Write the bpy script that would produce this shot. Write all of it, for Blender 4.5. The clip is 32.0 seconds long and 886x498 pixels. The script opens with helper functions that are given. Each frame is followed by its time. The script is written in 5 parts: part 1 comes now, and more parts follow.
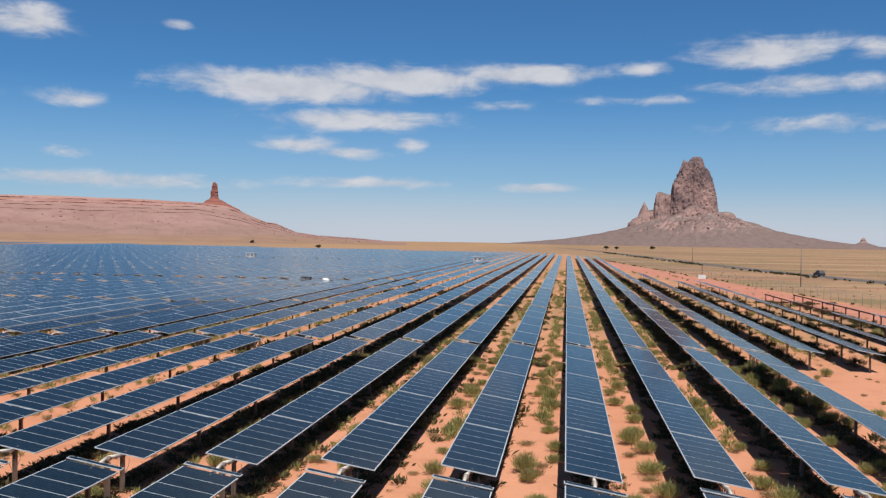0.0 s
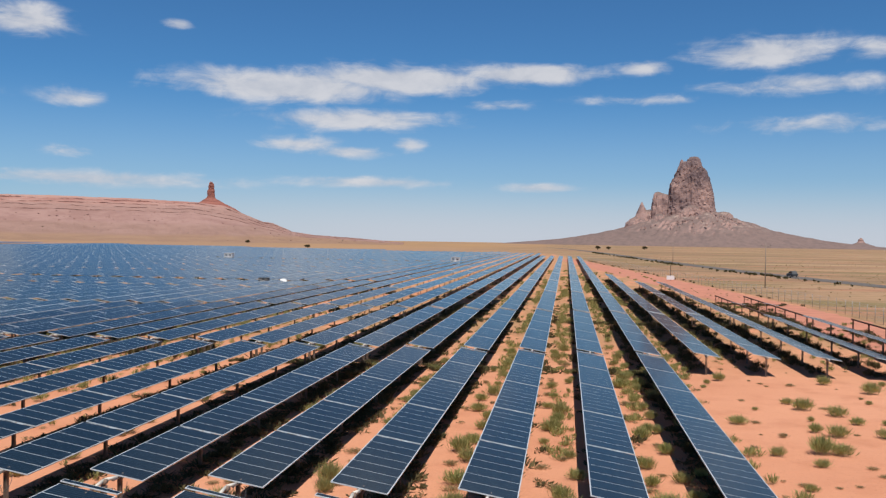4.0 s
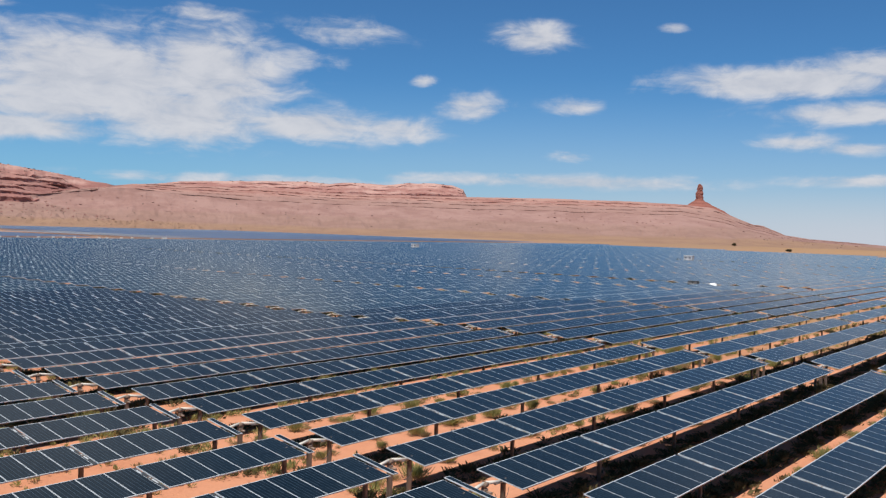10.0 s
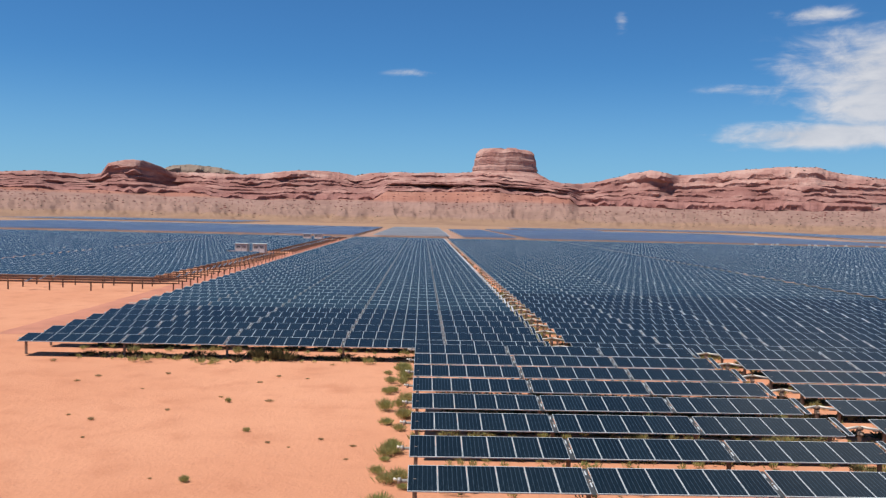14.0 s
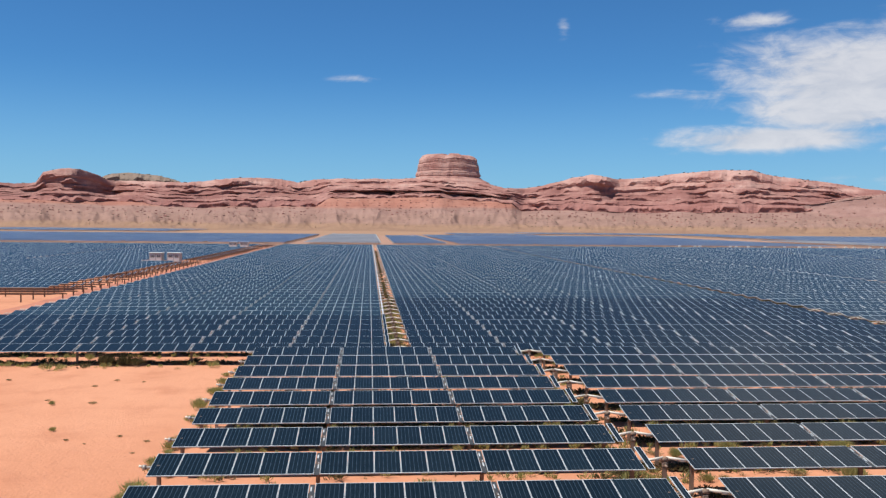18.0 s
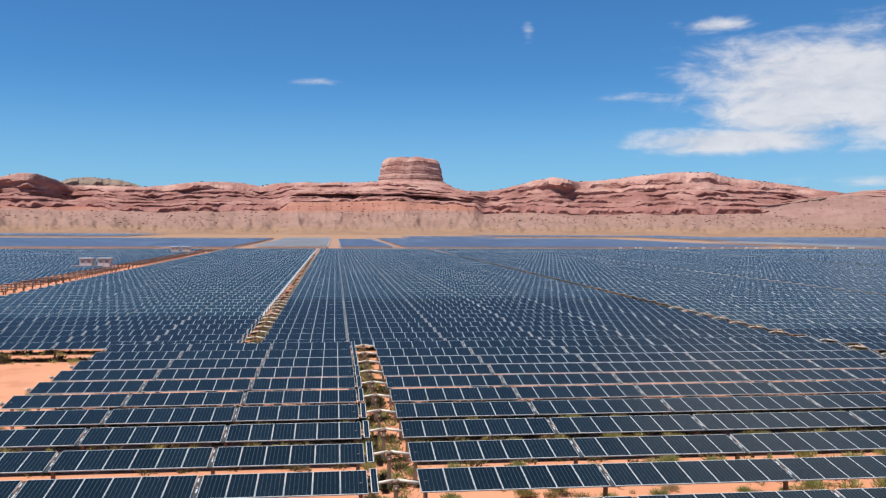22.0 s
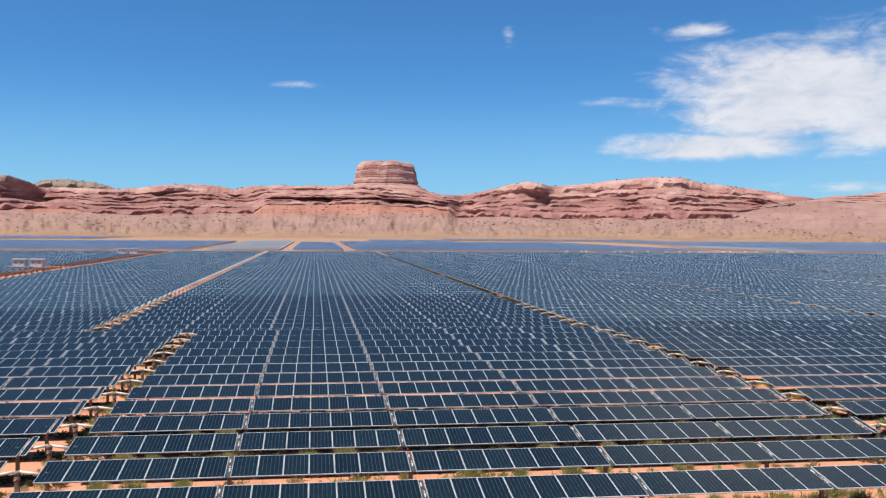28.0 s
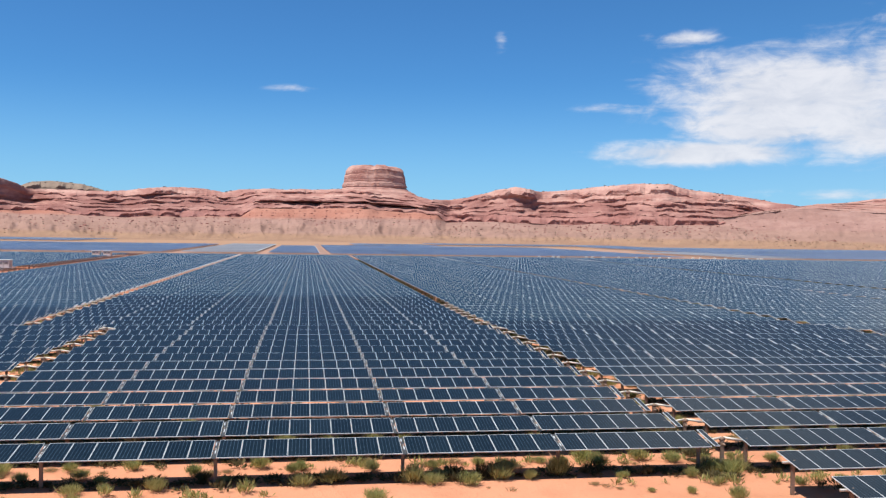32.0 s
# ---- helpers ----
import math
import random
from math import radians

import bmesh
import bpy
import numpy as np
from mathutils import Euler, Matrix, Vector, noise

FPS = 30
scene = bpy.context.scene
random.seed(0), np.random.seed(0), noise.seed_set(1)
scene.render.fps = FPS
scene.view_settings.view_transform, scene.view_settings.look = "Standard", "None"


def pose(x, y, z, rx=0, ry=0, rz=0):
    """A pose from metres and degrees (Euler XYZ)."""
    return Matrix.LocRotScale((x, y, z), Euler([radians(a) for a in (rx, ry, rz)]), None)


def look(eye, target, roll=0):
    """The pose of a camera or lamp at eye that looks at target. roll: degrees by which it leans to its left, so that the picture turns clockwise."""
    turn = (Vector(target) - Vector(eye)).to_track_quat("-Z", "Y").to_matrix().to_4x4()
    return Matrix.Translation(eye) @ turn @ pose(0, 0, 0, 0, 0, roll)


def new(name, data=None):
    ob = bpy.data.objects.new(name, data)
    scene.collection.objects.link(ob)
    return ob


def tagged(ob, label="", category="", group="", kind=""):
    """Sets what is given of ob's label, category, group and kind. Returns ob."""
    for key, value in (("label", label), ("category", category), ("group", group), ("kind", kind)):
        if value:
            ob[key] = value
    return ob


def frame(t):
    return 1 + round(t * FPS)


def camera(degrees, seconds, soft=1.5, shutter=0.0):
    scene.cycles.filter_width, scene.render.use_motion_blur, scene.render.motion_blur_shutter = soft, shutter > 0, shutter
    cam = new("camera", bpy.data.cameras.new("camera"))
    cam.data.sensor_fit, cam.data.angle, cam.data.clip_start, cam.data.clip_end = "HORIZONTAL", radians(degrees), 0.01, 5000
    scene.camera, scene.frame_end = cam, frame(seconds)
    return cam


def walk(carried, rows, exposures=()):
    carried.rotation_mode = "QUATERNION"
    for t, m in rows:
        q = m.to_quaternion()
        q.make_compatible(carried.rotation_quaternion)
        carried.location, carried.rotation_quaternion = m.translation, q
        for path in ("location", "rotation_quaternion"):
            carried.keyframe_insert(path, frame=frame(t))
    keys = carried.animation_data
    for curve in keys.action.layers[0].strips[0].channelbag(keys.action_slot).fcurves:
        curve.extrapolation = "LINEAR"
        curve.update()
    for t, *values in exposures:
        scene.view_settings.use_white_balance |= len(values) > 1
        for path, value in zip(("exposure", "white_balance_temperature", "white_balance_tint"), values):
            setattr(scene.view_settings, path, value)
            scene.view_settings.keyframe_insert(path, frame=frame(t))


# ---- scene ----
cam = camera(52.5, 32.0, 1.28)


def aim(x, y, z, yaw, pitch, roll):
    """A camera pose from its place and its yaw (left of +y), pitch and roll in degrees."""
    a, b = radians(yaw), radians(pitch)
    ahead = Vector((-math.sin(a) * math.cos(b), math.cos(a) * math.cos(b), math.sin(b)))
    return look((x, y, z), Vector((x, y, z)) + 10 * ahead, roll)


PATH = [  # seconds, place, yaw, pitch, roll
    (0.0, 6.62, 6.79, 9.52, 7.85, -0.70, 0.83),
    (0.5, 7.60, 6.97, 9.58, 7.85, -0.72, 0.89),
    (1.0, 8.58, 7.16, 9.63, 7.85, -0.69, 0.90),
    (1.5, 9.54, 7.37, 9.68, 7.86, -0.68, 0.89),
    (2.0, 10.50, 7.59, 9.72, 7.84, -0.69, 0.86),
    (2.5, 11.46, 7.82, 9.75, 7.82, -0.69, 0.85),
    (3.0, 12.41, 8.06, 9.79, 7.81, -0.72, 0.84),
    (3.5, 13.35, 8.30, 9.81, 7.79, -0.73, 0.85),
    (4.0, 14.29, 8.53, 9.84, 7.80, -0.72, 0.87),
    (4.5, 15.23, 8.77, 9.86, 7.83, -0.74, 0.88),
    (5.0, 16.16, 9.01, 9.88, 7.49, -0.75, 0.89),
    (5.5, 17.09, 9.24, 9.89, 7.04, -0.75, 0.91),
    (6.0, 18.01, 9.49, 9.91, 7.09, -0.74, 0.92),
    (6.5, 18.93, 9.75, 9.92, 8.25, -0.74, 0.95),
    (7.0, 19.85, 10.03, 9.93, 10.84, -0.75, 1.00),
    (7.5, 20.75, 10.32, 9.95, 14.54, -0.76, 1.07),
    (8.0, 21.64, 10.63, 9.97, 18.38, -0.78, 1.18),
    (8.5, 22.52, 10.96, 9.98, 22.46, -0.88, 1.30),
    (9.0, 23.38, 11.30, 10.01, 26.98, -1.01, 1.44),
    (9.5, 24.21, 11.66, 10.03, 32.16, -1.13, 1.57),
    (10.0, 25.01, 12.06, 10.06, 38.36, -1.26, 1.67),
    (10.5, 25.76, 12.50, 10.09, 45.52, -1.42, 1.73),
    (11.0, 26.46, 13.00, 10.13, 52.73, -1.59, 1.72),
    (11.5, 27.09, 13.57, 10.17, 59.32, -1.73, 1.65),
    (12.0, 27.64, 14.20, 10.21, 65.90, -1.84, 1.54),
    (12.5, 28.12, 14.89, 10.24, 72.31, -1.93, 1.44),
    (13.0, 28.53, 15.65, 10.28, 78.88, -2.00, 1.36),
    (13.5, 28.88, 16.47, 10.32, 85.05, -2.04, 1.30),
    (14.0, 29.18, 17.32, 10.35, 88.65, -2.03, 1.24),
    (14.5, 29.48, 18.22, 10.38, 89.51, -1.97, 1.18),
    (15.0, 29.79, 19.14, 10.41, 88.70, -1.86, 1.13),
    (15.5, 30.15, 20.07, 10.45, 87.59, -1.74, 1.08),
    (16.0, 30.58, 21.02, 10.48, 87.06, -1.65, 1.02),
    (16.5, 31.10, 21.99, 10.52, 86.58, -1.70, 0.94),
    (17.0, 31.72, 22.97, 10.56, 86.13, -1.69, 0.81),
    (17.5, 32.44, 23.98, 10.60, 85.69, -1.68, 0.66),
    (18.0, 33.25, 25.02, 10.65, 85.28, -1.62, 0.55),
    (18.5, 34.13, 26.09, 10.69, 84.93, -1.58, 0.48),
    (19.0, 35.07, 27.21, 10.74, 84.56, -1.54, 0.45),
    (19.5, 36.03, 28.35, 10.78, 84.25, -1.54, 0.41),
    (20.0, 37.01, 29.53, 10.82, 83.95, -1.50, 0.36),
    (20.5, 37.98, 30.72, 10.86, 83.67, -1.47, 0.30),
    (21.0, 38.93, 31.94, 10.90, 83.47, -1.45, 0.25),
    (21.5, 39.87, 33.16, 10.94, 83.30, -1.43, 0.21),
    (22.0, 40.77, 34.38, 10.98, 83.15, -1.42, 0.20),
    (22.5, 41.66, 35.61, 11.02, 83.03, -1.42, 0.19),
    (23.0, 42.54, 36.83, 11.05, 82.91, -1.39, 0.16),
    (23.5, 43.42, 38.04, 11.09, 82.76, -1.35, 0.12),
    (24.0, 44.31, 39.24, 11.12, 82.60, -1.27, 0.05),
    (24.5, 45.23, 40.42, 11.14, 82.45, -1.27, -0.00),
    (25.0, 46.18, 41.57, 11.14, 82.31, -1.22, -0.01),
    (25.5, 47.18, 42.70, 11.14, 82.15, -1.16, 0.02),
    (26.0, 48.21, 43.80, 11.13, 81.97, -1.13, 0.11),
    (26.5, 49.28, 44.88, 11.10, 81.79, -1.13, 0.22),
    (27.0, 50.39, 45.92, 11.07, 81.71, -1.16, 0.32),
    (27.5, 51.50, 46.95, 11.03, 81.75, -1.18, 0.39),
    (28.0, 52.63, 47.96, 11.00, 81.86, -1.18, 0.41),
    (28.5, 53.75, 48.95, 10.97, 81.83, -1.11, 0.39),
    (29.0, 54.85, 49.94, 10.95, 81.73, -1.07, 0.38),
    (29.5, 55.94, 50.91, 10.95, 81.63, -1.04, 0.39),
    (30.0, 56.99, 51.89, 10.95, 81.53, -1.01, 0.44),
    (30.5, 58.01, 52.85, 10.96, 81.45, -0.96, 0.51),
    (31.0, 59.00, 53.82, 10.99, 81.38, -0.96, 0.60),
    (31.5, 59.95, 54.77, 11.03, 81.32, -0.95, 0.70),
    (32.0, 60.85, 55.72, 11.08, 81.30, -0.88, 0.84),
]
walk(cam, [(row[0], aim(*row[1:])) for row in PATH], ((0.0, 0.0), (12.0, 0.04), (17.0, 0.13), (25.0, 0.29), (32.0, 0.39)))

# ---- light: sun near noon in the south-south-east, clear desert sky with a few fair-weather clouds ----
SUN_EL, SUN_AZ = radians(65), radians(159)  # azimuth clockwise from +y
TO_SUN = Vector((math.sin(SUN_AZ) * math.cos(SUN_EL), math.cos(SUN_AZ) * math.cos(SUN_EL), math.sin(SUN_EL)))
sun_data = bpy.data.lights.new("sun", "SUN")
sun_data.energy, sun_data.angle, sun_data.color = 5.0, radians(0.53), (1.0, 0.955, 0.89)
sun = new("sun", sun_data)
sun.matrix_world = look((0, 0, 60), Vector((0, 0, 60)) - TO_SUN)


class Tree:
    """Short-hand for node trees: put() makes a node, links sockets and sets values."""

    def __init__(self, tree):
        self.tree = tree
        tree.nodes.clear()

    def put(self, kind, out=0, inputs=(), **props):
        node = self.tree.nodes.new("ShaderNode" + kind)
        for key, value in props.items():
            setattr(node, key, value)
        for key, value in dict(inputs).items():
            sock = node.inputs[key]
            if isinstance(value, bpy.types.NodeSocket):
                self.tree.links.new(value, sock)
            else:
                sock.default_value = value
        return node.outputs[out] if len(node.outputs) else None

    def math(self, op, a, b=0.0, c=0.0, clamp=False):
        return self.put("Math", 0, {0: a, 1: b, 2: c}, operation=op, use_clamp=clamp)

    def step(self, x, lo, hi, a=0.0, b=1.0):
        return self.put("MapRange", 0, {0: x, 1: lo, 2: hi, 3: a, 4: b}, interpolation_type="SMOOTHSTEP")

    def noise(self, vec, scale, detail=4.0, rough=0.55, warp=0.0):
        return self.put("TexNoise", 0, {"Vector": vec, "Scale": scale, "Detail": detail, "Roughness": rough, "Distortion": warp})

    def mix(self, fac, a, b, blend="MIX"):
        return self.put("Mix", 2, {0: fac, 6: a, 7: b}, data_type="RGBA", blend_type=blend)

    def scaled(self, vec, x, y, z):
        return self.put("Mapping", 0, {"Vector": vec, "Scale": (x, y, z)})


def rgb(r, g, b):
    return (r, g, b, 1.0)


def build_world():
    world = bpy.data.worlds.new("sky")
    scene.world = world
    world.use_nodes = True
    t = Tree(world.node_tree)
    way = t.put("TexCoord", 0)
    sky = t.put("TexSky", 0, sky_type="NISHITA", sun_disc=False, sun_elevation=SUN_EL, sun_rotation=SUN_AZ,
                altitude=1700.0, air_density=1.0, dust_density=0.3, ozone_density=3.0)
    xyz = t.put("SeparateXYZ", 0, {0: way})
    deep = t.step(xyz.node.outputs[2], 0.25, 0.9, 1.0, 0.62)   # high desert sky darkens towards the zenith; dimmed extra, out of view, to deepen shade
    sky = t.mix(1.0, sky, t.put("CombineColor", 0, {0: deep, 1: deep, 2: deep}), "MULTIPLY")
    y, z = xyz.node.outputs[1], xyz.node.outputs[2]
    az = t.math("ARCTAN2", t.math("MULTIPLY", xyz, -1.0), y)
    az = t.math("MULTIPLY", az, 57.2958)
    west = t.math("MULTIPLY", t.step(az, 40.0, 80.0), t.step(az, 170.0, 130.0))
    sky = t.mix(1.0, sky, t.mix(west, rgb(0.46, 0.87, 1.16), rgb(0.415, 0.865, 1.215)), "MULTIPLY")
    el = t.math("MULTIPLY", t.math("ARCSINE", z), 57.2958)
    flat = t.put("CombineXYZ", 0, {0: az, 1: t.math("MULTIPLY", el, 2.2), 2: 0.0})
    puff = t.noise(flat, 0.36, 8.0, 0.6, 0.4)
    wisp = t.noise(t.scaled(flat, 0.35, 1.3, 1.0), 0.5, 5.0, 0.6, 0.8)
    # clouds: azimuth, elevation, half width, half height in degrees, weight
    long_bands = ((32.8, 12.1, 2.6, 0.9, 1.0), (24.4, 12.6, 0.9, 0.35, 0.8), (30.3, 7.9, 1.9, 0.65, 0.8), (30.3, 4.8, 1.6, 0.45, 0.6),
                  (17.5, 9.3, 7.0, 1.0, 1.2), (10.5, 9.9, 6.5, 0.95, 1.15), (2.5, 10.3, 5.2, 0.6, 1.15), (13.5, 7.35, 6.0, 0.75, 1.0),
                  (16.8, 5.75, 3.0, 0.55, 0.8), (14.0, 5.3, 2.6, 0.45, 0.85), (10.0, 5.8, 1.1, 0.5, 0.75))
    small_puffs = ((29.0, 3.2, 8.0, 0.5, 0.95), (12.8, 3.45, 5.6, 0.42, 0.8), (1.9, 3.25, 2.8, 0.35, 0.8), (4.2, 8.4, 2.4, 0.4, 0.65),
                   (-4.6, 10.6, 2.0, 0.45, 0.85), (-11.8, 11.3, 4.4, 0.95, 1.05), (-14.0, 9.3, 5.5, 0.6, 0.85), (-4.5, 8.7, 4.5, 0.4, 0.6),
                   (-14.5, 7.0, 6.0, 0.6, 0.7), (-18.0, 11.2, 2.0, 0.6, 0.8))
    western_heap = ((53.0, 9.0, 5.0, 3.2, 1.1), (47.0, 6.3, 6.0, 1.2, 1.0), (36.8, 7.8, 2.3, 0.9, 0.9), (41.6, 6.2, 3.6, 0.9, 0.85), (39.9, 9.3, 0.8, 0.4, 0.8), (60.0, 8.6, 7.5, 2.7, 1.2),
                    (55.0, 6.6, 6.5, 2.0, 1.1), (65.0, 5.25, 6.2, 0.75, 1.25), (62.0, 6.8, 5.0, 1.6, 1.15), (45.0, 12.0, 4.0, 1.0, 0.66), (48.5, 10.2, 3.6, 0.9, 0.72),
                    (66.5, 12.1, 2.4, 0.5, 0.8), (53.5, 12.6, 2.6, 0.6, 0.8))
    loose_scraps = ((90.8, 9.0, 2.6, 0.3, 0.45), (77.8, 12.2, 0.5, 0.8, 0.45), (69.5, 8.0, 3.6, 0.4, 0.6), (50.0, 2.7, 12.0, 0.45, 0.75),
                    (36.0, 3.2, 9.0, 0.5, 0.7), (33.2, 12.0, 2.2, 0.8, 0.9))
    # unseen clouds above the view, added to brighten reflections in the panels
    unseen_overhead = ((60.0, 29.0, 13.0, 5.0, 0.95), (48.0, 19.0, 9.0, 2.5, 0.9), (0.0, 19.0, 12.0, 2.0, 1.0), (-14.0, 16.5, 8.0, 1.2, 0.9),
                (12.0, 21.5, 9.0, 1.6, 0.9))
    total = None
    for a, e, w, h, k in long_bands + small_puffs + western_heap + loose_scraps + unseen_overhead:
        dx = t.math("DIVIDE", t.math("SUBTRACT", az, a), w)
        dy = t.math("DIVIDE", t.math("SUBTRACT", el, e), h)
        d = t.math("ADD", t.math("MULTIPLY", dx, dx), t.math("MULTIPLY", dy, dy))
        one = t.math("MULTIPLY", t.math("POWER", 2.7183, t.math("MULTIPLY", d, -0.9)), k)
        total = one if total is None else t.math("MAXIMUM", total, one)
    body = t.math("ADD", total, t.math("MULTIPLY", t.math("SUBTRACT", puff, 0.5), 1.35))
    body = t.math("ADD", body, t.math("MULTIPLY", t.math("SUBTRACT", wisp, 0.5), 0.55))
    dense = t.math("MULTIPLY", t.step(body, 0.2, 1.0), t.step(total, 0.05, 0.4))
    dense = t.math("MULTIPLY", dense, 0.92)
    haze = t.step(el, 10.0, -2.0, 0.0, 0.7)
    col = t.mix(haze, sky, t.mix(t.step(az, 25.0, 70.0), rgb(5.5, 6.5, 8.0), rgb(3.3, 6.1, 8.7)))
    low = t.math("MULTIPLY", t.step(el, 4.0, 0.0, 0.0, 0.7), t.step(az, 45.0, 10.0))
    col = t.mix(low, col, rgb(7.6, 7.7, 8.6))
    lit = t.mix(t.step(puff, 0.3, 0.7), rgb(6.7, 7.0, 7.8), rgb(8.4, 8.45, 8.9))
    col = t.mix(dense, col, lit)
    back = t.put("Background", 0, {0: col, 1: 0.079})
    t.put("OutputWorld", 0, {0: back})


build_world()


# ---- materials ----
def material(name):
    m = bpy.data.materials.new(name)
    m.use_nodes = True
    return m, Tree(m.node_tree)


def finish(t, color, rough=0.8, metal=0.0, bump=None, strength=0.3, distance=0.02, spec=0.5):
    ins = {"Base Color": color, "Roughness": rough, "Metallic": metal, "Specular IOR Level": spec}
    if bump is not None:
        ins["Normal"] = t.put("Bump", 0, {"Height": bump, "Strength": strength, "Distance": distance})
    t.put("OutputMaterial", 0, {0: t.put("BsdfPrincipled", 0, ins)})


def mat_glass(per_object):
    """Dark blue silicon cells under glass; thin pale bus bars run along the module."""
    m, t = material("solar_cells" if per_object else "solar_cells_far")
    if per_object:
        pos = t.put("TexCoord", 3)
        rnd = t.put("ObjectInfo", 5)
        y = t.put("SeparateXYZ", 1, {0: pos})
        lane = t.math("ABSOLUTE", t.math("SUBTRACT", t.math("FRACT", t.math("ADD", t.math("DIVIDE", y, 0.158), 0.5)), 0.5))
        bar = t.step(lane, 0.08, 0.02, 0.0, 0.24)
        dust_sheen = t.noise(t.scaled(pos, 0.8, 5.0, 1.0), 2.4, 3.0, 0.6)
        bar = t.math("MULTIPLY", bar, t.step(dust_sheen, 0.3, 0.6, 0.35, 1.0))
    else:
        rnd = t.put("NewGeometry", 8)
        bar, dust_sheen = 0.03, t.noise(t.put("TexCoord", 3), 0.6, 2.0)
    # far copy is paler: distant sheen and haze painted into its dust tone
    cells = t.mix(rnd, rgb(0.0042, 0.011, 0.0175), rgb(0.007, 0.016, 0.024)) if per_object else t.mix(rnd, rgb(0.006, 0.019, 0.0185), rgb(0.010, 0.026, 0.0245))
    cells = t.mix(t.step(dust_sheen, 0.3, 0.8, 0.005, 0.035) if per_object else t.step(dust_sheen, 0.3, 0.8, 0.04, 0.09), cells, rgb(0.24, 0.25, 0.25))
    col = t.mix(bar, cells, rgb(0.16, 0.22, 0.28))
    finish(t, col, t.step(dust_sheen, 0.2, 0.8, 0.09, 0.2), spec=0.12 if per_object else 0.5)
    return m


def mat_metal(name, color, rough, metal=0.9):
    m, t = material(name)
    pos = t.put("TexCoord", 3)
    n = t.noise(pos, 3.0, 5.0)
    col = t.mix(t.step(n, 0.35, 0.75), rgb(*color), rgb(color[0] * 0.72 + 0.03, color[1] * 0.68 + 0.015, color[2] * 0.62))
    finish(t, col, t.step(n, 0.2, 0.9, rough, rough + 0.2), metal, n, 0.1)
    return m


def mat_ground():
    m, t = material("desert_ground")
    pos = t.put("TexCoord", 3)
    sx = t.put("SeparateXYZ", 0, {0: pos})
    x, y = sx, sx.node.outputs[1]
    big, mid = t.noise(pos, 0.035, 5.0, 0.6), t.noise(pos, 0.35, 5.0, 0.6)
    fine = t.noise(pos, 6.0, 6.0, 0.65)
    sand = t.mix(t.step(big, 0.35, 0.7), rgb(0.58, 0.258, 0.148), rgb(0.64, 0.305, 0.182))
    sand = t.mix(t.step(mid, 0.45, 0.75, 0.0, 0.6), sand, rgb(0.47, 0.19, 0.105))
    sand = t.mix(t.step(fine, 0.52, 0.75, 0.0, 0.42), sand, rgb(0.34, 0.145, 0.085))
    # thin grass in the lanes of the northern rows
    turf = t.math("MULTIPLY", t.step(t.noise(t.scaled(pos, 1.0, 0.35, 1.0), 0.22, 5.0, 0.7), 0.36, 0.56), t.step(y, 65.0, 115.0, 0.0, 0.65))
    sand = t.mix(turf, sand, t.mix(mid, rgb(0.22, 0.165, 0.075), rgb(0.30, 0.21, 0.105)))
    sand = t.mix(t.step(x, -340.0, -362.0, 0.0, 0.85), sand, t.mix(mid, rgb(0.29, 0.19, 0.15), rgb(0.37, 0.24, 0.18)))
    # dry grassland beyond the fence and round the plant
    plain = t.mix(t.step(t.noise(t.scaled(pos, 0.25, 1.0, 1.0), 0.02, 6.0, 0.65), 0.42, 0.6), rgb(0.39, 0.24, 0.14), rgb(0.27, 0.17, 0.10))
    plain = t.mix(t.step(t.noise(t.scaled(pos, 0.2, 1.0, 1.0), 0.055, 5.0, 0.6), 0.50, 0.62, 0.0, 0.8), plain, rgb(0.42, 0.20, 0.12))
    plain = t.mix(t.step(t.noise(t.scaled(pos, 0.3, 1.0, 1.0), 0.035, 5.0, 0.7), 0.49, 0.6, 0.0, 0.75), plain, rgb(0.21, 0.165, 0.075))
    plain = t.mix(t.step(t.noise(pos, 0.25, 5.0, 0.7), 0.45, 0.7, 0.0, 0.5), plain, rgb(0.165, 0.125, 0.065))
    plain = t.mix(t.step(t.noise(t.scaled(pos, 0.12, 1.0, 1.0), 0.03, 7.0, 0.7), 0.53, 0.6, 0.0, 0.55), plain, rgb(0.18, 0.12, 0.075))
    plain = t.mix(t.step(t.noise(t.scaled(pos, 0.1, 1.0, 1.0), 0.018, 6.0, 0.65), 0.56, 0.66, 0.0, 0.7), plain, rgb(0.43, 0.30, 0.17))
    edge = t.math("ADD", x, t.math("MULTIPLY", t.math("SUBTRACT", mid, 0.5), 7.0))
    bend = t.math("SUBTRACT", 53.0, t.math("MULTIPLY", t.math("MAXIMUM", t.math("SUBTRACT", y, 140.0), 0.0), 0.1))
    east = t.step(t.math("SUBTRACT", edge, bend), -1.5, 3.0)
    wob = t.math("MULTIPLY", t.math("SUBTRACT", big, 0.5), 160.0)
    north = t.step(t.math("ADD", t.math("ADD", y, t.math("MULTIPLY", x, 0.36)), wob), 585.0, 660.0)
    west = t.step(t.math("ADD", x, t.math("MULTIPLY", wob, 0.5)), -690.0, -790.0)
    out = t.math("MAXIMUM", east, t.math("MAXIMUM", north, west))
    gold = t.mix(t.step(t.noise(t.scaled(pos, 1.0, 0.3, 1.0), 0.006, 6.0, 0.6), 0.36, 0.62), rgb(0.385, 0.228, 0.108), rgb(0.32, 0.198, 0.115))
    gold = t.mix(t.step(y, 1100.0, 500.0, 0.0, 0.8), gold, rgb(0.35, 0.215, 0.145))
    plain = t.mix(t.step(x, 40.0, -160.0), plain, gold)
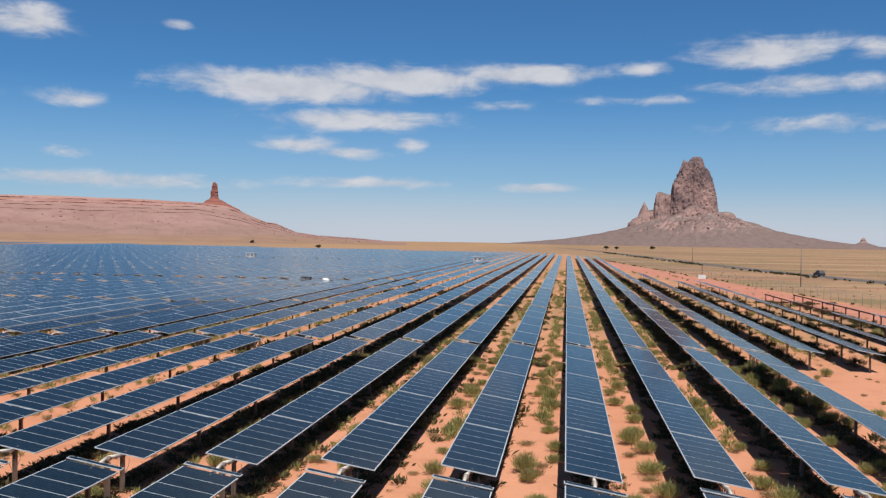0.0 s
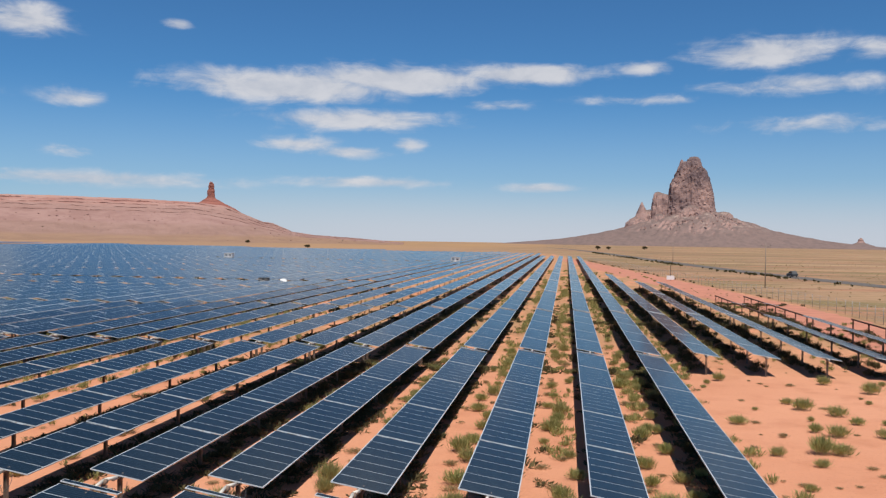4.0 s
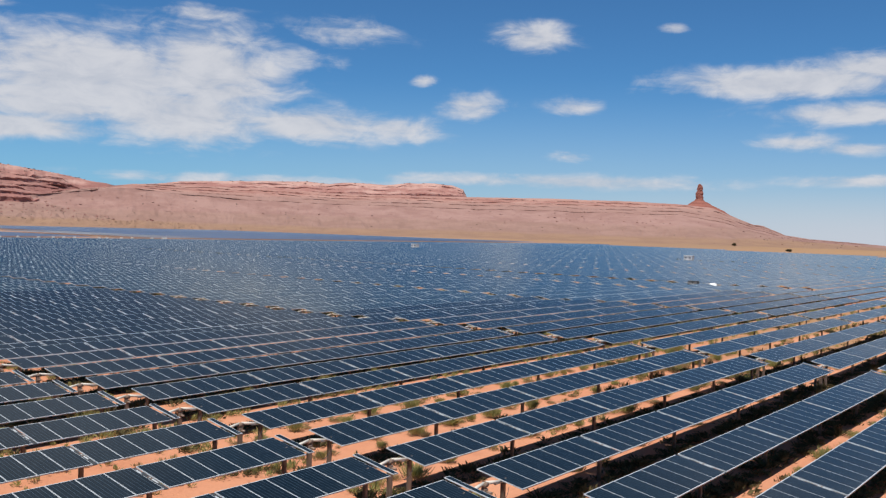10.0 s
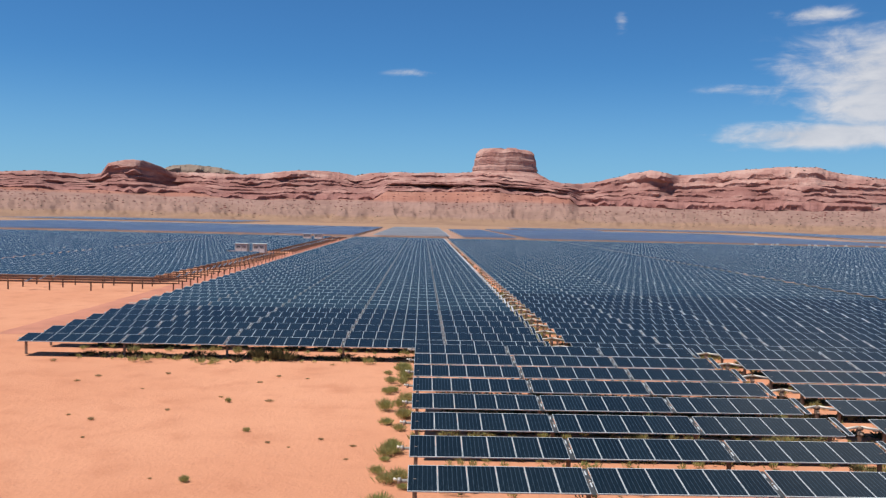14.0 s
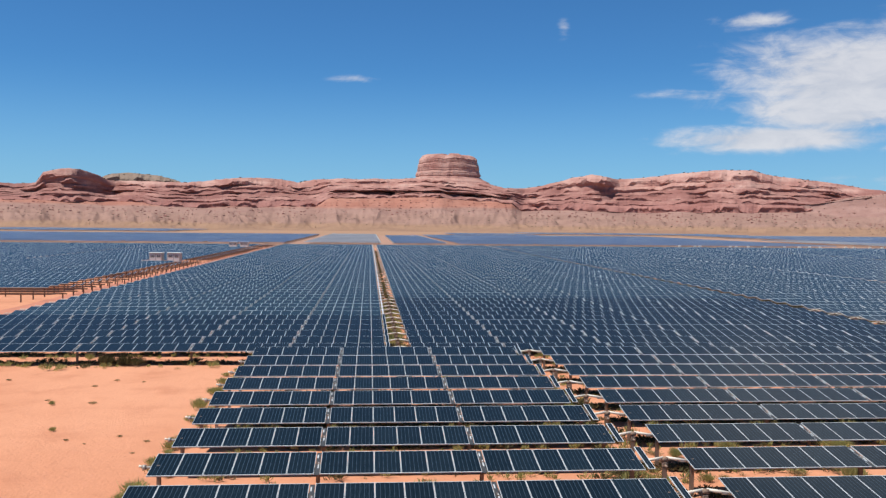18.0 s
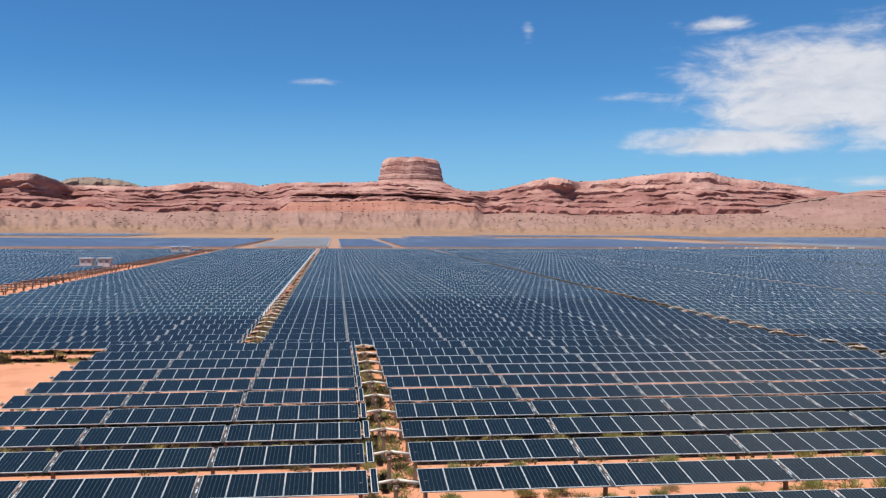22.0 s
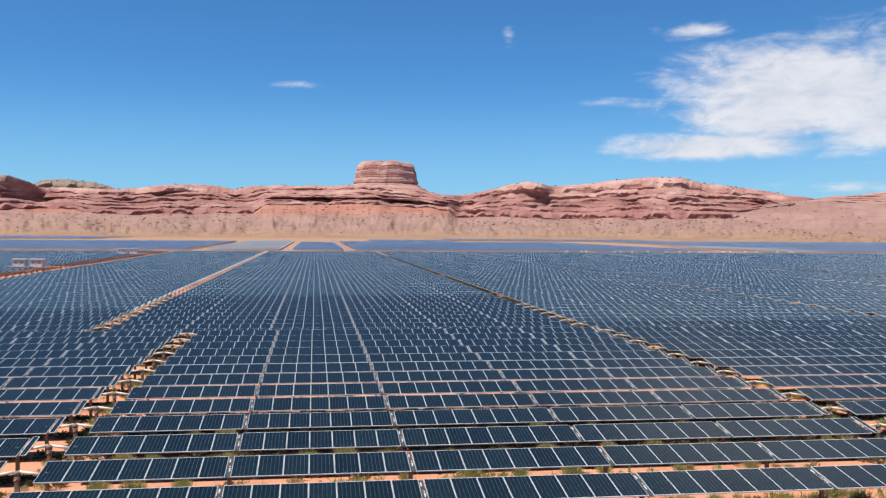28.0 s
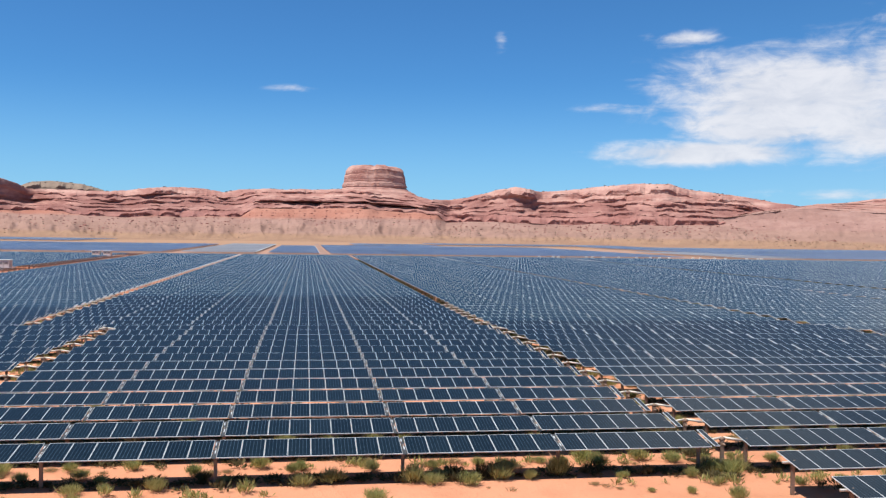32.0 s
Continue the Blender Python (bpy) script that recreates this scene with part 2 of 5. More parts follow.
    finish(t, t.mix(out, sand, plain), 0.95, 0.0, t.math("ADD", mid, t.math("MULTIPLY", fine, 0.3)), 0.7, 0.3, 0.15)
    return m


def mat_rock(name, low, high, dark, scale=1.0, talus=None, talus_z=(0, 1)):
    """Layered sandstone: bands by height, broken by noise, with dark varnish streaks."""
    m, t = material(name)
    pos = t.put("TexCoord", 3)
    z = t.put("SeparateXYZ", 2, {0: pos})
    wob = t.noise(pos, 0.006 * scale, 5.0, 0.6)
    h = t.math("ADD", z, t.math("MULTIPLY", wob, 26.0 / scale))
    bands = t.noise(t.put("CombineXYZ", 0, {0: 0.0, 1: 0.0, 2: h}), 0.11 * scale, 4.0, 0.7)
    streak = t.noise(t.scaled(pos, 1.0, 1.0, 0.12), 0.035 * scale, 5.0, 0.65)
    grit = t.noise(pos, 0.09 * scale, 6.0, 0.65)
    col = t.mix(t.step(bands, 0.34, 0.66), rgb(*low), rgb(*high))
    col = t.mix(t.step(streak, 0.5, 0.75, 0.0, 0.4), col, rgb(*dark))
    col = t.mix(t.step(grit, 0.5, 0.8, 0.0, 0.5), col, rgb(*dark))
    if talus:
        up = t.put("SeparateXYZ", 2, {0: t.put("NewGeometry", 1)})
        slope = t.math("MULTIPLY", t.step(up, 0.72, 0.9), t.step(h, talus_z[1], talus_z[0]))
        ground = t.mix(t.step(grit, 0.42, 0.66), rgb(*talus), rgb(talus[0] * 0.72, talus[1] * 0.68, talus[2] * 0.66))
        shrub = t.noise(pos, 0.16 * scale, 3.0, 0.7)
        ground = t.mix(t.step(shrub, 0.66, 0.72, 0.0, 0.75), ground, rgb(0.13, 0.10, 0.06))
        col = t.mix(slope, col, ground)
    bump = t.math("ADD", t.math("MULTIPLY", bands, 1.2), t.math("ADD", t.math("MULTIPLY", streak, 0.35), t.math("MULTIPLY", grit, 0.6)))
    finish(t, col, 0.95, 0.0, bump, 0.9, 6.0 / scale, 0.1)
    return m


def mat_leaf(name, a, b, dry=0.35):
    """Thin leaves: part of the light passes through."""
    m, t = material(name)
    rnd = t.put("NewGeometry", 8)
    own = t.put("ObjectInfo", 5)
    col = t.mix(rnd, rgb(*a), rgb(*b))
    col = t.mix(t.math("MULTIPLY", own, dry), col, rgb(0.42, 0.32, 0.16))
    front = t.put("BsdfDiffuse", 0, {0: col})
    through_leaf = t.put("BsdfTranslucent", 0, {0: col})
    t.put("OutputMaterial", 0, {0: t.put("MixShader", 0, {0: 0.5, 1: front, 2: through_leaf})})
    return m


def mat_plain(name, color, rough=0.7, grain=4.0, spread=0.25, metal=0.0):
    m, t = material(name)
    n = t.noise(t.put("TexCoord", 3), grain, 5.0, 0.6)
    dirty = rgb(*[c * (1 - spread) for c in color])
    finish(t, t.mix(t.step(n, 0.35, 0.7), rgb(*color), dirty), rough, metal, n, 0.15, spec=0.3 if rough > 0.8 else 0.5)
    return m


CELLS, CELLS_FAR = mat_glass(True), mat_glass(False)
# sky reflection on the distant panels, painted as a bright blue base colour
CELLS_SKY_SHEEN = mat_plain("sky_sheen_solar_cells", (0.062, 0.097, 0.18), 0.3, 0.015, 0.5)
ALU = mat_plain("frame_aluminium", (0.58, 0.61, 0.625), 0.27, 3.0, 0.2, 0.0)
STEEL = mat_metal("galvanised_steel", (0.42, 0.40, 0.38), 0.5, 0.6)
RUST = mat_metal("weathered_post_steel", (0.29, 0.21, 0.165), 0.7, 0.2)
BROWN_STEEL = mat_metal("dark_rusted_steel", (0.15, 0.08, 0.058), 0.75, 0.2)
CREAM = mat_plain("pale_cream_steel", (0.72, 0.66, 0.56), 0.5, 2.0, 0.15)
# unseen undersides made black to cut bounce light into the shade below
BACK = mat_plain("bounce_cutting_backsheet", (0.035, 0.035, 0.038), 0.6)
SAND = mat_ground()
LEAF_GREEN = mat_leaf("sage_leaves", (0.27, 0.29, 0.095), (0.50, 0.47, 0.20))
LEAF_DRY = mat_leaf("dry_grass", (0.33, 0.24, 0.125), (0.48, 0.36, 0.20))
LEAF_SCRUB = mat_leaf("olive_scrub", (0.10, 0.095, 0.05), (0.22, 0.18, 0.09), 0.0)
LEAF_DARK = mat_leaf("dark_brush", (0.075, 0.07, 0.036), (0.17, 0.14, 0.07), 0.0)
POLE_WOOD = mat_plain("weathered_pole_wood", (0.26, 0.205, 0.17), 0.85, 2.0)
WOOD = mat_plain("brown_wood", (0.12, 0.075, 0.05), 0.85, 2.0)
GREY_PAINT = mat_plain("grey_cabinet_paint", (0.40, 0.41, 0.41), 0.5, 1.0, 0.2)
PAINT = mat_plain("pale_grey_paint", (0.62, 0.64, 0.65), 0.5, 1.0, 0.15)
DARK = mat_plain("dark_grille", (0.05, 0.055, 0.06), 0.6)
WHITE = mat_plain("white_paint", (0.8, 0.8, 0.78), 0.5, 1.0, 0.1)
ASPHALT = mat_plain("old_asphalt", (0.14, 0.12, 0.105), 0.95, 0.5)
DUST = mat_plain("pinkish_dust", (0.32, 0.20, 0.155), 0.95, 0.03, 0.3)
TRACK = mat_plain("red_dirt", (0.52, 0.215, 0.14), 0.95, 0.3, 0.2)


# ---- mesh helpers ----
def mesh_of(name, bm, *mats):
    me = bpy.data.meshes.new(name)
    bm.to_mesh(me)
    bm.free()
    for m in mats:
        me.materials.append(m)
    return me


def put_part(name, me, parent, m=None, label=""):
    ob = new(name, me)
    ob.parent = parent
    if m is not None:
        ob.matrix_basis = m
    return tagged(ob, label=label)


def part(name, bm, mat, parent, label=""):
    return put_part(name, mesh_of(name, bm, mat), parent, None, label)


def box(bm, cx, cy, cz, sx, sy, sz, m=None, mat=0, bevel=0.0):
    mat4 = Matrix.LocRotScale((cx, cy, cz), None, (sx, sy, sz))
    got = bmesh.ops.create_cube(bm, size=1.0, matrix=(m @ mat4) if m is not None else mat4)
    faces = {f for v in got["verts"] for f in v.link_faces}
    if bevel:
        edges = {e for f in faces for e in f.edges}
        more = bmesh.ops.bevel(bm, geom=list(edges), offset=bevel, segments=1, affect="EDGES")
        faces = faces | set(more["faces"])
        faces = {f for f in faces if f.is_valid}
    for f in faces:
        f.material_index = mat


def rod(bm, a, b, r, n=8, r2=None, mat=0):
    a, b = Vector(a), Vector(b)
    d = b - a
    q = d.to_track_quat("Z", "Y").to_matrix().to_4x4()
    got = bmesh.ops.create_cone(bm, cap_ends=True, segments=n, radius1=r, radius2=r if r2 is None else r2, depth=d.length,
                                matrix=Matrix.Translation((a + b) / 2) @ q)
    for f in {f for v in got["verts"] for f in v.link_faces}:
        f.material_index = mat
        f.smooth = n > 5


def raw_mesh(name, verts, quads, mats, index=None, smooth=False):
    """A mesh from numpy arrays of vertices and quads."""
    me = bpy.data.meshes.new(name)
    verts, quads = np.asarray(verts, np.float32), np.asarray(quads, np.int32)
    me.vertices.add(len(verts))
    me.vertices.foreach_set("co", verts.ravel())
    me.loops.add(quads.size)
    me.loops.foreach_set("vertex_index", quads.ravel())
    me.polygons.add(len(quads))
    me.polygons.foreach_set("loop_start", np.arange(0, quads.size, 4, dtype=np.int32))
    for m in mats:
        me.materials.append(m)
    if index is not None:
        me.polygons.foreach_set("material_index", np.asarray(index, np.int32))
    me.polygons.foreach_set("use_smooth", np.full(len(quads), smooth))
    me.update(calc_edges=True)
    return me


def thing(name, m, label, category, group=""):
    ob = new(name)
    ob.empty_display_size = 0.3
    ob.matrix_basis = m
    return tagged(ob, label, category, group)


# ---- ground ----
def smooth01(v, lo, hi):
    s = np.clip((v - lo) / (hi - lo), 0, 1)
    return s * s * (3 - 2 * s)


def land(x, y):
    """Height of the ground: flat under the plant, falling away gently outside it."""
    r = np.hypot(x, y)
    return -12.0 * smooth01(r, 900, 2600)


def build_ground():
    rings = np.concatenate([np.linspace(0, 200, 21), np.geomspace(215, 4950, 60)])
    turns = np.linspace(0, 2 * np.pi, 145)[:-1]
    rr, aa = np.meshgrid(rings, turns, indexing="ij")
    x, y = rr * np.sin(aa), rr * np.cos(aa)
    verts = np.stack([x, y, land(x, y)], -1).reshape(-1, 3)
    n = len(turns)
    i, j = np.meshgrid(np.arange(len(rings) - 1), np.arange(n), indexing="ij")
    a, b = i * n + j, i * n + (j + 1) % n
    quads = np.stack([a, b, b + n, a + n], -1).reshape(-1, 4)[:, ::-1]
    ob = new("ground", raw_mesh("ground", verts, quads, [SAND], None, True))
    tagged(ob, "orange desert sand running out into dry golden grassland", "ground", kind="structure")


build_ground()

# ---- the solar plant ----
PITCH, X_ZERO, TILT, LENGTH = 4.26, 0.1, 9.5, 1.97   # rows run along y; row k has its low edge at X_ZERO - PITCH k
STEP, JOINT, TUBE_Z = 1.01, 0.2, 1.54
HALF_X = 0.5 * LENGTH * math.cos(radians(TILT))


def row_x(k):
    return X_ZERO - PITCH * k - HALF_X


def sunk(x):
    """The rows of the western part stand lower over the ground."""
    return -0.3 if x < -31.0 else 0.0


def layout(sections):
    """Offsets of the modules' middles, of the section joints and the length of a table."""
    mids, joints, at = [], [], 0.0
    for n, count in enumerate(sections):
        for i in range(count):
            mids.append(at + (i + 0.5) * STEP)
        at += count * STEP
        if n < len(sections) - 1:
            joints.append(at + JOINT / 2)
            at += JOINT
    return mids, joints, at


FULL, SHORT, LONG = (7, 7, 8, 7, 7), (6, 6, 6), (7, 8, 8, 8, 7, 7)
FULL_LEN, SHORT_LEN = layout(FULL)[2], layout(SHORT)[2]
AISLE, WIDE = 1.9, 4.0
Y_SOUTH, Y_NORTH = 17.0, 37.48


def module_mesh():
    bm = bmesh.new()
    t = radians(TILT)
    box(bm, 0, 0, -0.02, LENGTH, 0.996, 0.04, mat=1)
    box(bm, 0, 0, 0.001, LENGTH - 0.075, 0.963, 0.006, mat=0)
    bmesh.ops.delete(bm, geom=[f for f in bm.faces if f.material_index == 0 and f.normal.z < -0.5], context="FACES")
    for f in bm.faces:
        if f.material_index == 1 and f.normal.z < -0.5:
            f.material_index = 2
    return mesh_of("module", bm, CELLS, ALU, BACK)


def post_mesh(mat):
    """Driven pile of wide-flange section with a bearing on top."""
    bm = bmesh.new()
    h = TUBE_Z - 0.14
    box(bm, 0, 0, h / 2 - 0.1, 0.012, 0.15, h + 0.2)
    box(bm, -0.055, 0, h / 2 - 0.1, 0.012, 0.15, h + 0.2)
    box(bm, 0.055, 0, h / 2 - 0.1, 0.012, 0.15, h + 0.2)
    box(bm, 0, 0, h - 0.02, 0.17, 0.11, 0.1, bevel=0.01)
    box(bm, -0.1, 0, TUBE_Z - 0.1, 0.03, 0.1, 0.2, bevel=0.008)
    box(bm, 0.1, 0, TUBE_Z - 0.1, 0.03, 0.1, 0.2, bevel=0.008)
    return mesh_of("post", bm, mat)


def tube_mesh(length):
    bm = bmesh.new()
    rod(bm, (0, -0.25, TUBE_Z - 0.11), (0, length + 0.25, TUBE_Z - 0.11), 0.06, 10)
    return mesh_of("torque_tube", bm, STEEL)


def wing_mesh():
    """Narrow framed strip panel that feeds the tracker's controller."""
    bm = bmesh.new()
    box(bm, 0, 0, -0.02, LENGTH + 0.06, 0.27, 0.035, mat=1)
    box(bm, 0, 0, 0.0, LENGTH - 0.0, 0.205, 0.006, mat=0)
    return mesh_of("controller_panel", bm, CELLS, ALU)


def cover_mesh():
    bm = bmesh.new()
    box(bm, 0, 0, -0.05, LENGTH - 0.02, 0.17, 0.02, mat=0)
    box(bm, 0.2, 0.02, -0.035, 0.5, 0.05, 0.03, mat=1)
    box(bm, -0.6, -0.03, -0.035, 0.3, 0.05, 0.03, mat=1)
    return mesh_of("joint_cover", bm, DARK, ALU)


COVER = cover_mesh()
MODULE, POST, BROWN_POST, WING = module_mesh(), post_mesh(RUST), post_mesh(BROWN_STEEL), wing_mesh()
LEAN = pose(0, 0, TUBE_Z, 0, TILT, 0)


def tracker(k, y, sections, wing, tags):
    """One tracker table: modules, torque tube and piles."""
    mids, joints, length = layout(sections)
    root = thing("solar_tracker", pose(row_x(k), y, sunk(row_x(k))), *tags)
    for d in mids:
        put_part("module", MODULE, root, Matrix.Translation((0, d, 0)) @ LEAN)
    key = len(sections)
    if key not in TUBES:
        TUBES[key] = tube_mesh(length)
    put_part("torque_tube", TUBES[key], root, None, "round galvanised steel tube")
    for d in [0.25] + joints + [length - 0.25]:
        put_part("post", POST, root, Matrix.Translation((0, d, 0)), "weathered brown steel pile")
    for d in joints:
        put_part("joint_cover", COVER, root, Matrix.Translation((0, d, 0)) @ LEAN, "narrow dark cover strip over a joint")
    if wing:
        put_part("controller_panel", WING, root, Matrix.Translation((0, length + 0.24, 0.05)) @ LEAN, "narrow framed strip panel")
    return root


TUBES = {}
NEAR = set()   # (row, table start) built as things


def tables_of(k):
    """Starts and sections of the tables of row k of the main block."""
    out = []
    if k <= 7:
        if k >= -5:
            out += [(Y_SOUTH, SHORT), (Y_NORTH, FULL)]
    else:
        out += [(Y_NORTH - 1.9 - SHORT_LEN + 9.3 - FULL_LEN, FULL), (Y_NORTH - 9.2, LONG)]
    y = Y_NORTH + FULL_LEN + AISLE
    if k < 5:
        stop = {-6: 231, -7: 192, -8: 192, -9: 153, -10: 153, -11: 114, -12: 0}.get(k, 480 if k < 0 else 545)
        while y + FULL_LEN < stop + 20:
            out.append((y, FULL))
            y += FULL_LEN + AISLE
        return out
    stop = 565 + 0.36 * max(0.0, -row_x(k) - 40)
    out += [(y, FULL), (y + FULL_LEN + AISLE, FULL), (y + 2 * (FULL_LEN + AISLE), SHORT)]
    y += 2 * (FULL_LEN + AISLE) + SHORT_LEN + WIDE
    n = 0
    while y + FULL_LEN < stop + 20:
        out.append((y, FULL))
        n += 1
        y += FULL_LEN + (WIDE if n % 4 == 0 else AISLE)
    return out


def near_table(k, y):
    if y < 20:
        return k <= 15 if y > 10 else k <= 13
    if y < 60:
        return k <= 18
    if y < 80:
        return k <= 9
    if y < 120:
        return -11 <= k <= 6
    return False


TAGS = ("dark blue solar panel table on brown steel piles over orange sand", "solar panel", "solar tracker tables")
rest = []
for k in range(-12, 83):
    for y, sections in tables_of(k):
        if near_table(k, y):
            NEAR.add((k, round(y)))
            if k == -11 or (k in (-9, -10) and y > 110):
                continue
            tracker(k, y, sections, sections is SHORT or sections is FULL, TAGS)
        elif not (k in (-9, -10) and y > 110):
            rest.append((row_x(k), y, sections))


def joined_tables(name, tables, label, group="", cells=None, wide=0.484):
    """Many tables in one mesh: framed slabs with dark glass faces, tubes and posts."""
    t = radians(TILT)
    ux, uz = math.cos(t), -math.sin(t)
    nx, nz = math.sin(t), math.cos(t)
    rects, boxes = [], []
    for cx, y, sections in tables:
        mids, joints, length = layout(sections)
        for d in mids:
            rects.append((cx, y + d))
        at = 0.0
        for count in sections:
            boxes.append((cx, y + at + count * STEP / 2, TUBE_Z - 0.022, LENGTH, count * STEP, 0.05, 1, 1))
            at += count * STEP + JOINT
            if at < length:
                boxes.append((cx, y + at - JOINT / 2, TUBE_Z - 0.05, LENGTH - 0.02, 0.17, 0.02, 1, 5))
        boxes.append((cx, y + length / 2, TUBE_Z - 0.11, 0.1, length + 0.5, 0.1, 0, 2))
        if y > -20 and sections is not LONG and (y + length < 80 or (y < 200 and cx > -75)):
            boxes.append((cx, y + length + 0.24, TUBE_Z + 0.03, LENGTH + 0.02, 0.15 if y < 60 else 0.11, 0.035, 1, 1))
        for d in [e for e in (-0.4, length + 0.4) if y + e < 60]:
            boxes.append((cx, y + d, TUBE_Z - 0.06, 0.14, 0.75, 0.1, 0, 4 if y > -20 else 3))
        for d in ([0.25] + joints + [length - 0.25]) if cx > -130 and y < 260 else [length - 0.25] if y < 330 else ():
            boxes.append((cx, y + d, TUBE_Z / 2 - 0.1, 0.11, 0.13, TUBE_Z - 0.1, 0, 3))
    r = np.array(rects)
    hx, hy, lift = LENGTH / 2 - 0.06, wide, 0.006
    corner = np.array([(-hx, -hy), (hx, -hy), (hx, hy), (-hx, hy)])
    v = np.zeros((len(r), 4, 3))
    v[:, :, 0] = r[:, None, 0] + corner[None, :, 0] * ux + lift * nx
    v[:, :, 1] = r[:, None, 1] + corner[None, :, 1]
    drop = np.where(r[:, 0] < -31.0, sunk(-40.0), 0.0)
    v[:, :, 2] = drop[:, None] + TUBE_Z + corner[None, :, 0] * uz + lift * nz
    verts, quads, idx = [v.reshape(-1, 3)], [np.arange(len(r) * 4).reshape(-1, 4)], [np.zeros(len(r), int)]
    b = np.array(boxes)
    unit = np.array([(x, y, z) for z in (-0.5, 0.5) for y in (-0.5, 0.5) for x in (-0.5, 0.5)])
    side = np.array([(0, 2, 3, 1), (4, 5, 7, 6), (0, 1, 5, 4), (2, 6, 7, 3), (0, 4, 6, 2), (1, 3, 7, 5)])
    p = unit[None] * b[:, None, 3:6]
    lean = b[:, 6] > 0.5
    px, pz = p[:, :, 0].copy(), p[:, :, 2].copy()
    p[:, :, 0] = np.where(lean[:, None], px * ux + pz * nx, px)
    p[:, :, 2] = np.where(lean[:, None], px * uz + pz * nz, pz)
    p += b[:, None, :3]
    p[:, :, 2] += np.where(b[:, 0] < -31.0, sunk(-40.0), 0.0)[:, None]
    base = len(r) * 4
    verts.append(p.reshape(-1, 3))
    quads.append((np.arange(len(b))[:, None, None] * 8 + side[None] + base).reshape(-1, 4))
    idx.append(np.repeat(b[:, 7].astype(int), 6))
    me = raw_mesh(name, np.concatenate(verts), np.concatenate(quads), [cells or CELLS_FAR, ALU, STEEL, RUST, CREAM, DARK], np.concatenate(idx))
    return tagged(new(name, me), label, "solar panels", group, "stuff")


far_label = "long parallel rows of dark blue solar panels on steel piles"
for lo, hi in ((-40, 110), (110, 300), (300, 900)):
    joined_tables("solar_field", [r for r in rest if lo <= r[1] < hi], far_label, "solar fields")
# blocks across the service roads
south = []
SOUTH_TUBES, SOUTH_PANELS = -14.0, -20.3   # where the southern rows and their panels begin
BY_STATION = [k for k in range(23, 82) if min(abs(row_x(k) + 187.5), abs(row_x(k) + 311)) < 3.6]
for k in range(23, 82):
    y = (-29.6 if k in BY_STATION else SOUTH_PANELS) - FULL_LEN
    while y > -260:
        south.append((row_x(k), y, FULL))
        y -= FULL_LEN + AISLE
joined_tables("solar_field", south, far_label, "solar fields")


def far_strips(name, x0, x1, y0, y1, cells=None, label="distant block of solar panels with sky reflection painted bright blue", short=False):
    """A block of rows far off: each table one slab, its face in painted sky sheen unless cells are given."""
    tabs = []
    x = x0
    while x < x1:
        y = y0
        run = 25 if short else 36
        while y + run * STEP <= y1:
            tabs.append((x, y, (run,)))
            y += run * STEP + AISLE
        x += PITCH
    joined_tables(name, tabs, label, "solar fields", cells or CELLS_SKY_SHEEN, 0.505)


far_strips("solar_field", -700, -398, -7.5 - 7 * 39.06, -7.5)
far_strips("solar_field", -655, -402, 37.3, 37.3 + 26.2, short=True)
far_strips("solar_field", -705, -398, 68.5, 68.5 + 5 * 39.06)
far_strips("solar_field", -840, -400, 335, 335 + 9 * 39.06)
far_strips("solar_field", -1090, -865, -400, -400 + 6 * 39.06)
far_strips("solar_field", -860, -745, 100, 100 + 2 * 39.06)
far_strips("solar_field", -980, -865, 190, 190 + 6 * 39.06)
PALE_CELLS = mat_plain("pale_grey_cells", (0.20, 0.20, 0.215), 0.4, 0.015, 0.3)
far_strips("solar_field", -730, -402, -6.0, 33.0, PALE_CELLS, "distant block of pale grey solar panels")
far_strips("solar_field", -560, -396, 292, 331, PALE_CELLS, "distant block of pale grey solar panels")


# ---- mesas and buttes ----
def wave(x, y, scale, seed, octaves=4):
    """Smooth noise in -1..1 on arrays."""
    out = np.zeros(np.shape(x))
    flat = out.ravel()
    for i, (a, b) in enumerate(zip(np.ravel(x), np.ravel(y))):
        flat[i] = noise.fractal(Vector((a * scale, b * scale, seed)), 0.6, 2.1, octaves)
    return flat.reshape(np.shape(x))


def wave3(x, y, z, scale, seed, octaves=4):
    """The same in three dimensions."""
    return np.array([noise.fractal(Vector((a * scale + seed, b * scale, c * scale)), 0.6, 2.1, octaves)
                     for a, b, c in zip(np.ravel(x), np.ravel(y), np.ravel(z))]).reshape(np.shape(x))


def grid_mesh(name, x, y, z, mat):
    n, m = x.shape
    verts = np.stack([x, y, z], -1).reshape(-1, 3)
    i, j = np.meshgrid(np.arange(n - 1), np.arange(m - 1), indexing="ij")
    a = i * m + j
    quads = np.stack([a, a + m, a + m + 1, a + 1], -1).reshape(-1, 4)
    return raw_mesh(name, verts, quads, [mat], None, False)


def blocks_mesh(name, at, size, flat, rng, mat):
    """Uneven boulders or low bushes, joined."""
    unit = np.array([(p, q, s) for s in (-0.5, 0.5) for q in (-0.5, 0.5) for p in (-0.5, 0.5)])
    side = np.array([(0, 2, 3, 1), (4, 5, 7, 6), (0, 1, 5, 4), (2, 6, 7, 3), (0, 4, 6, 2), (1, 3, 7, 5)])
    v = (unit[None] + rng.normal(0, 0.13, (len(at), 8, 3))) * size[:, None, None] * np.array((1.2, 1.2, flat)) + at[:, None]
    q = (np.arange(len(at))[:, None, None] * 8 + side[None]).reshape(-1, 4)
    return raw_mesh(name, v.reshape(-1, 3), q, [mat])


def along(az, points):
    p = np.array(sorted(points), float)
    return np.interp(az, p[:, 0], p[:, 1])


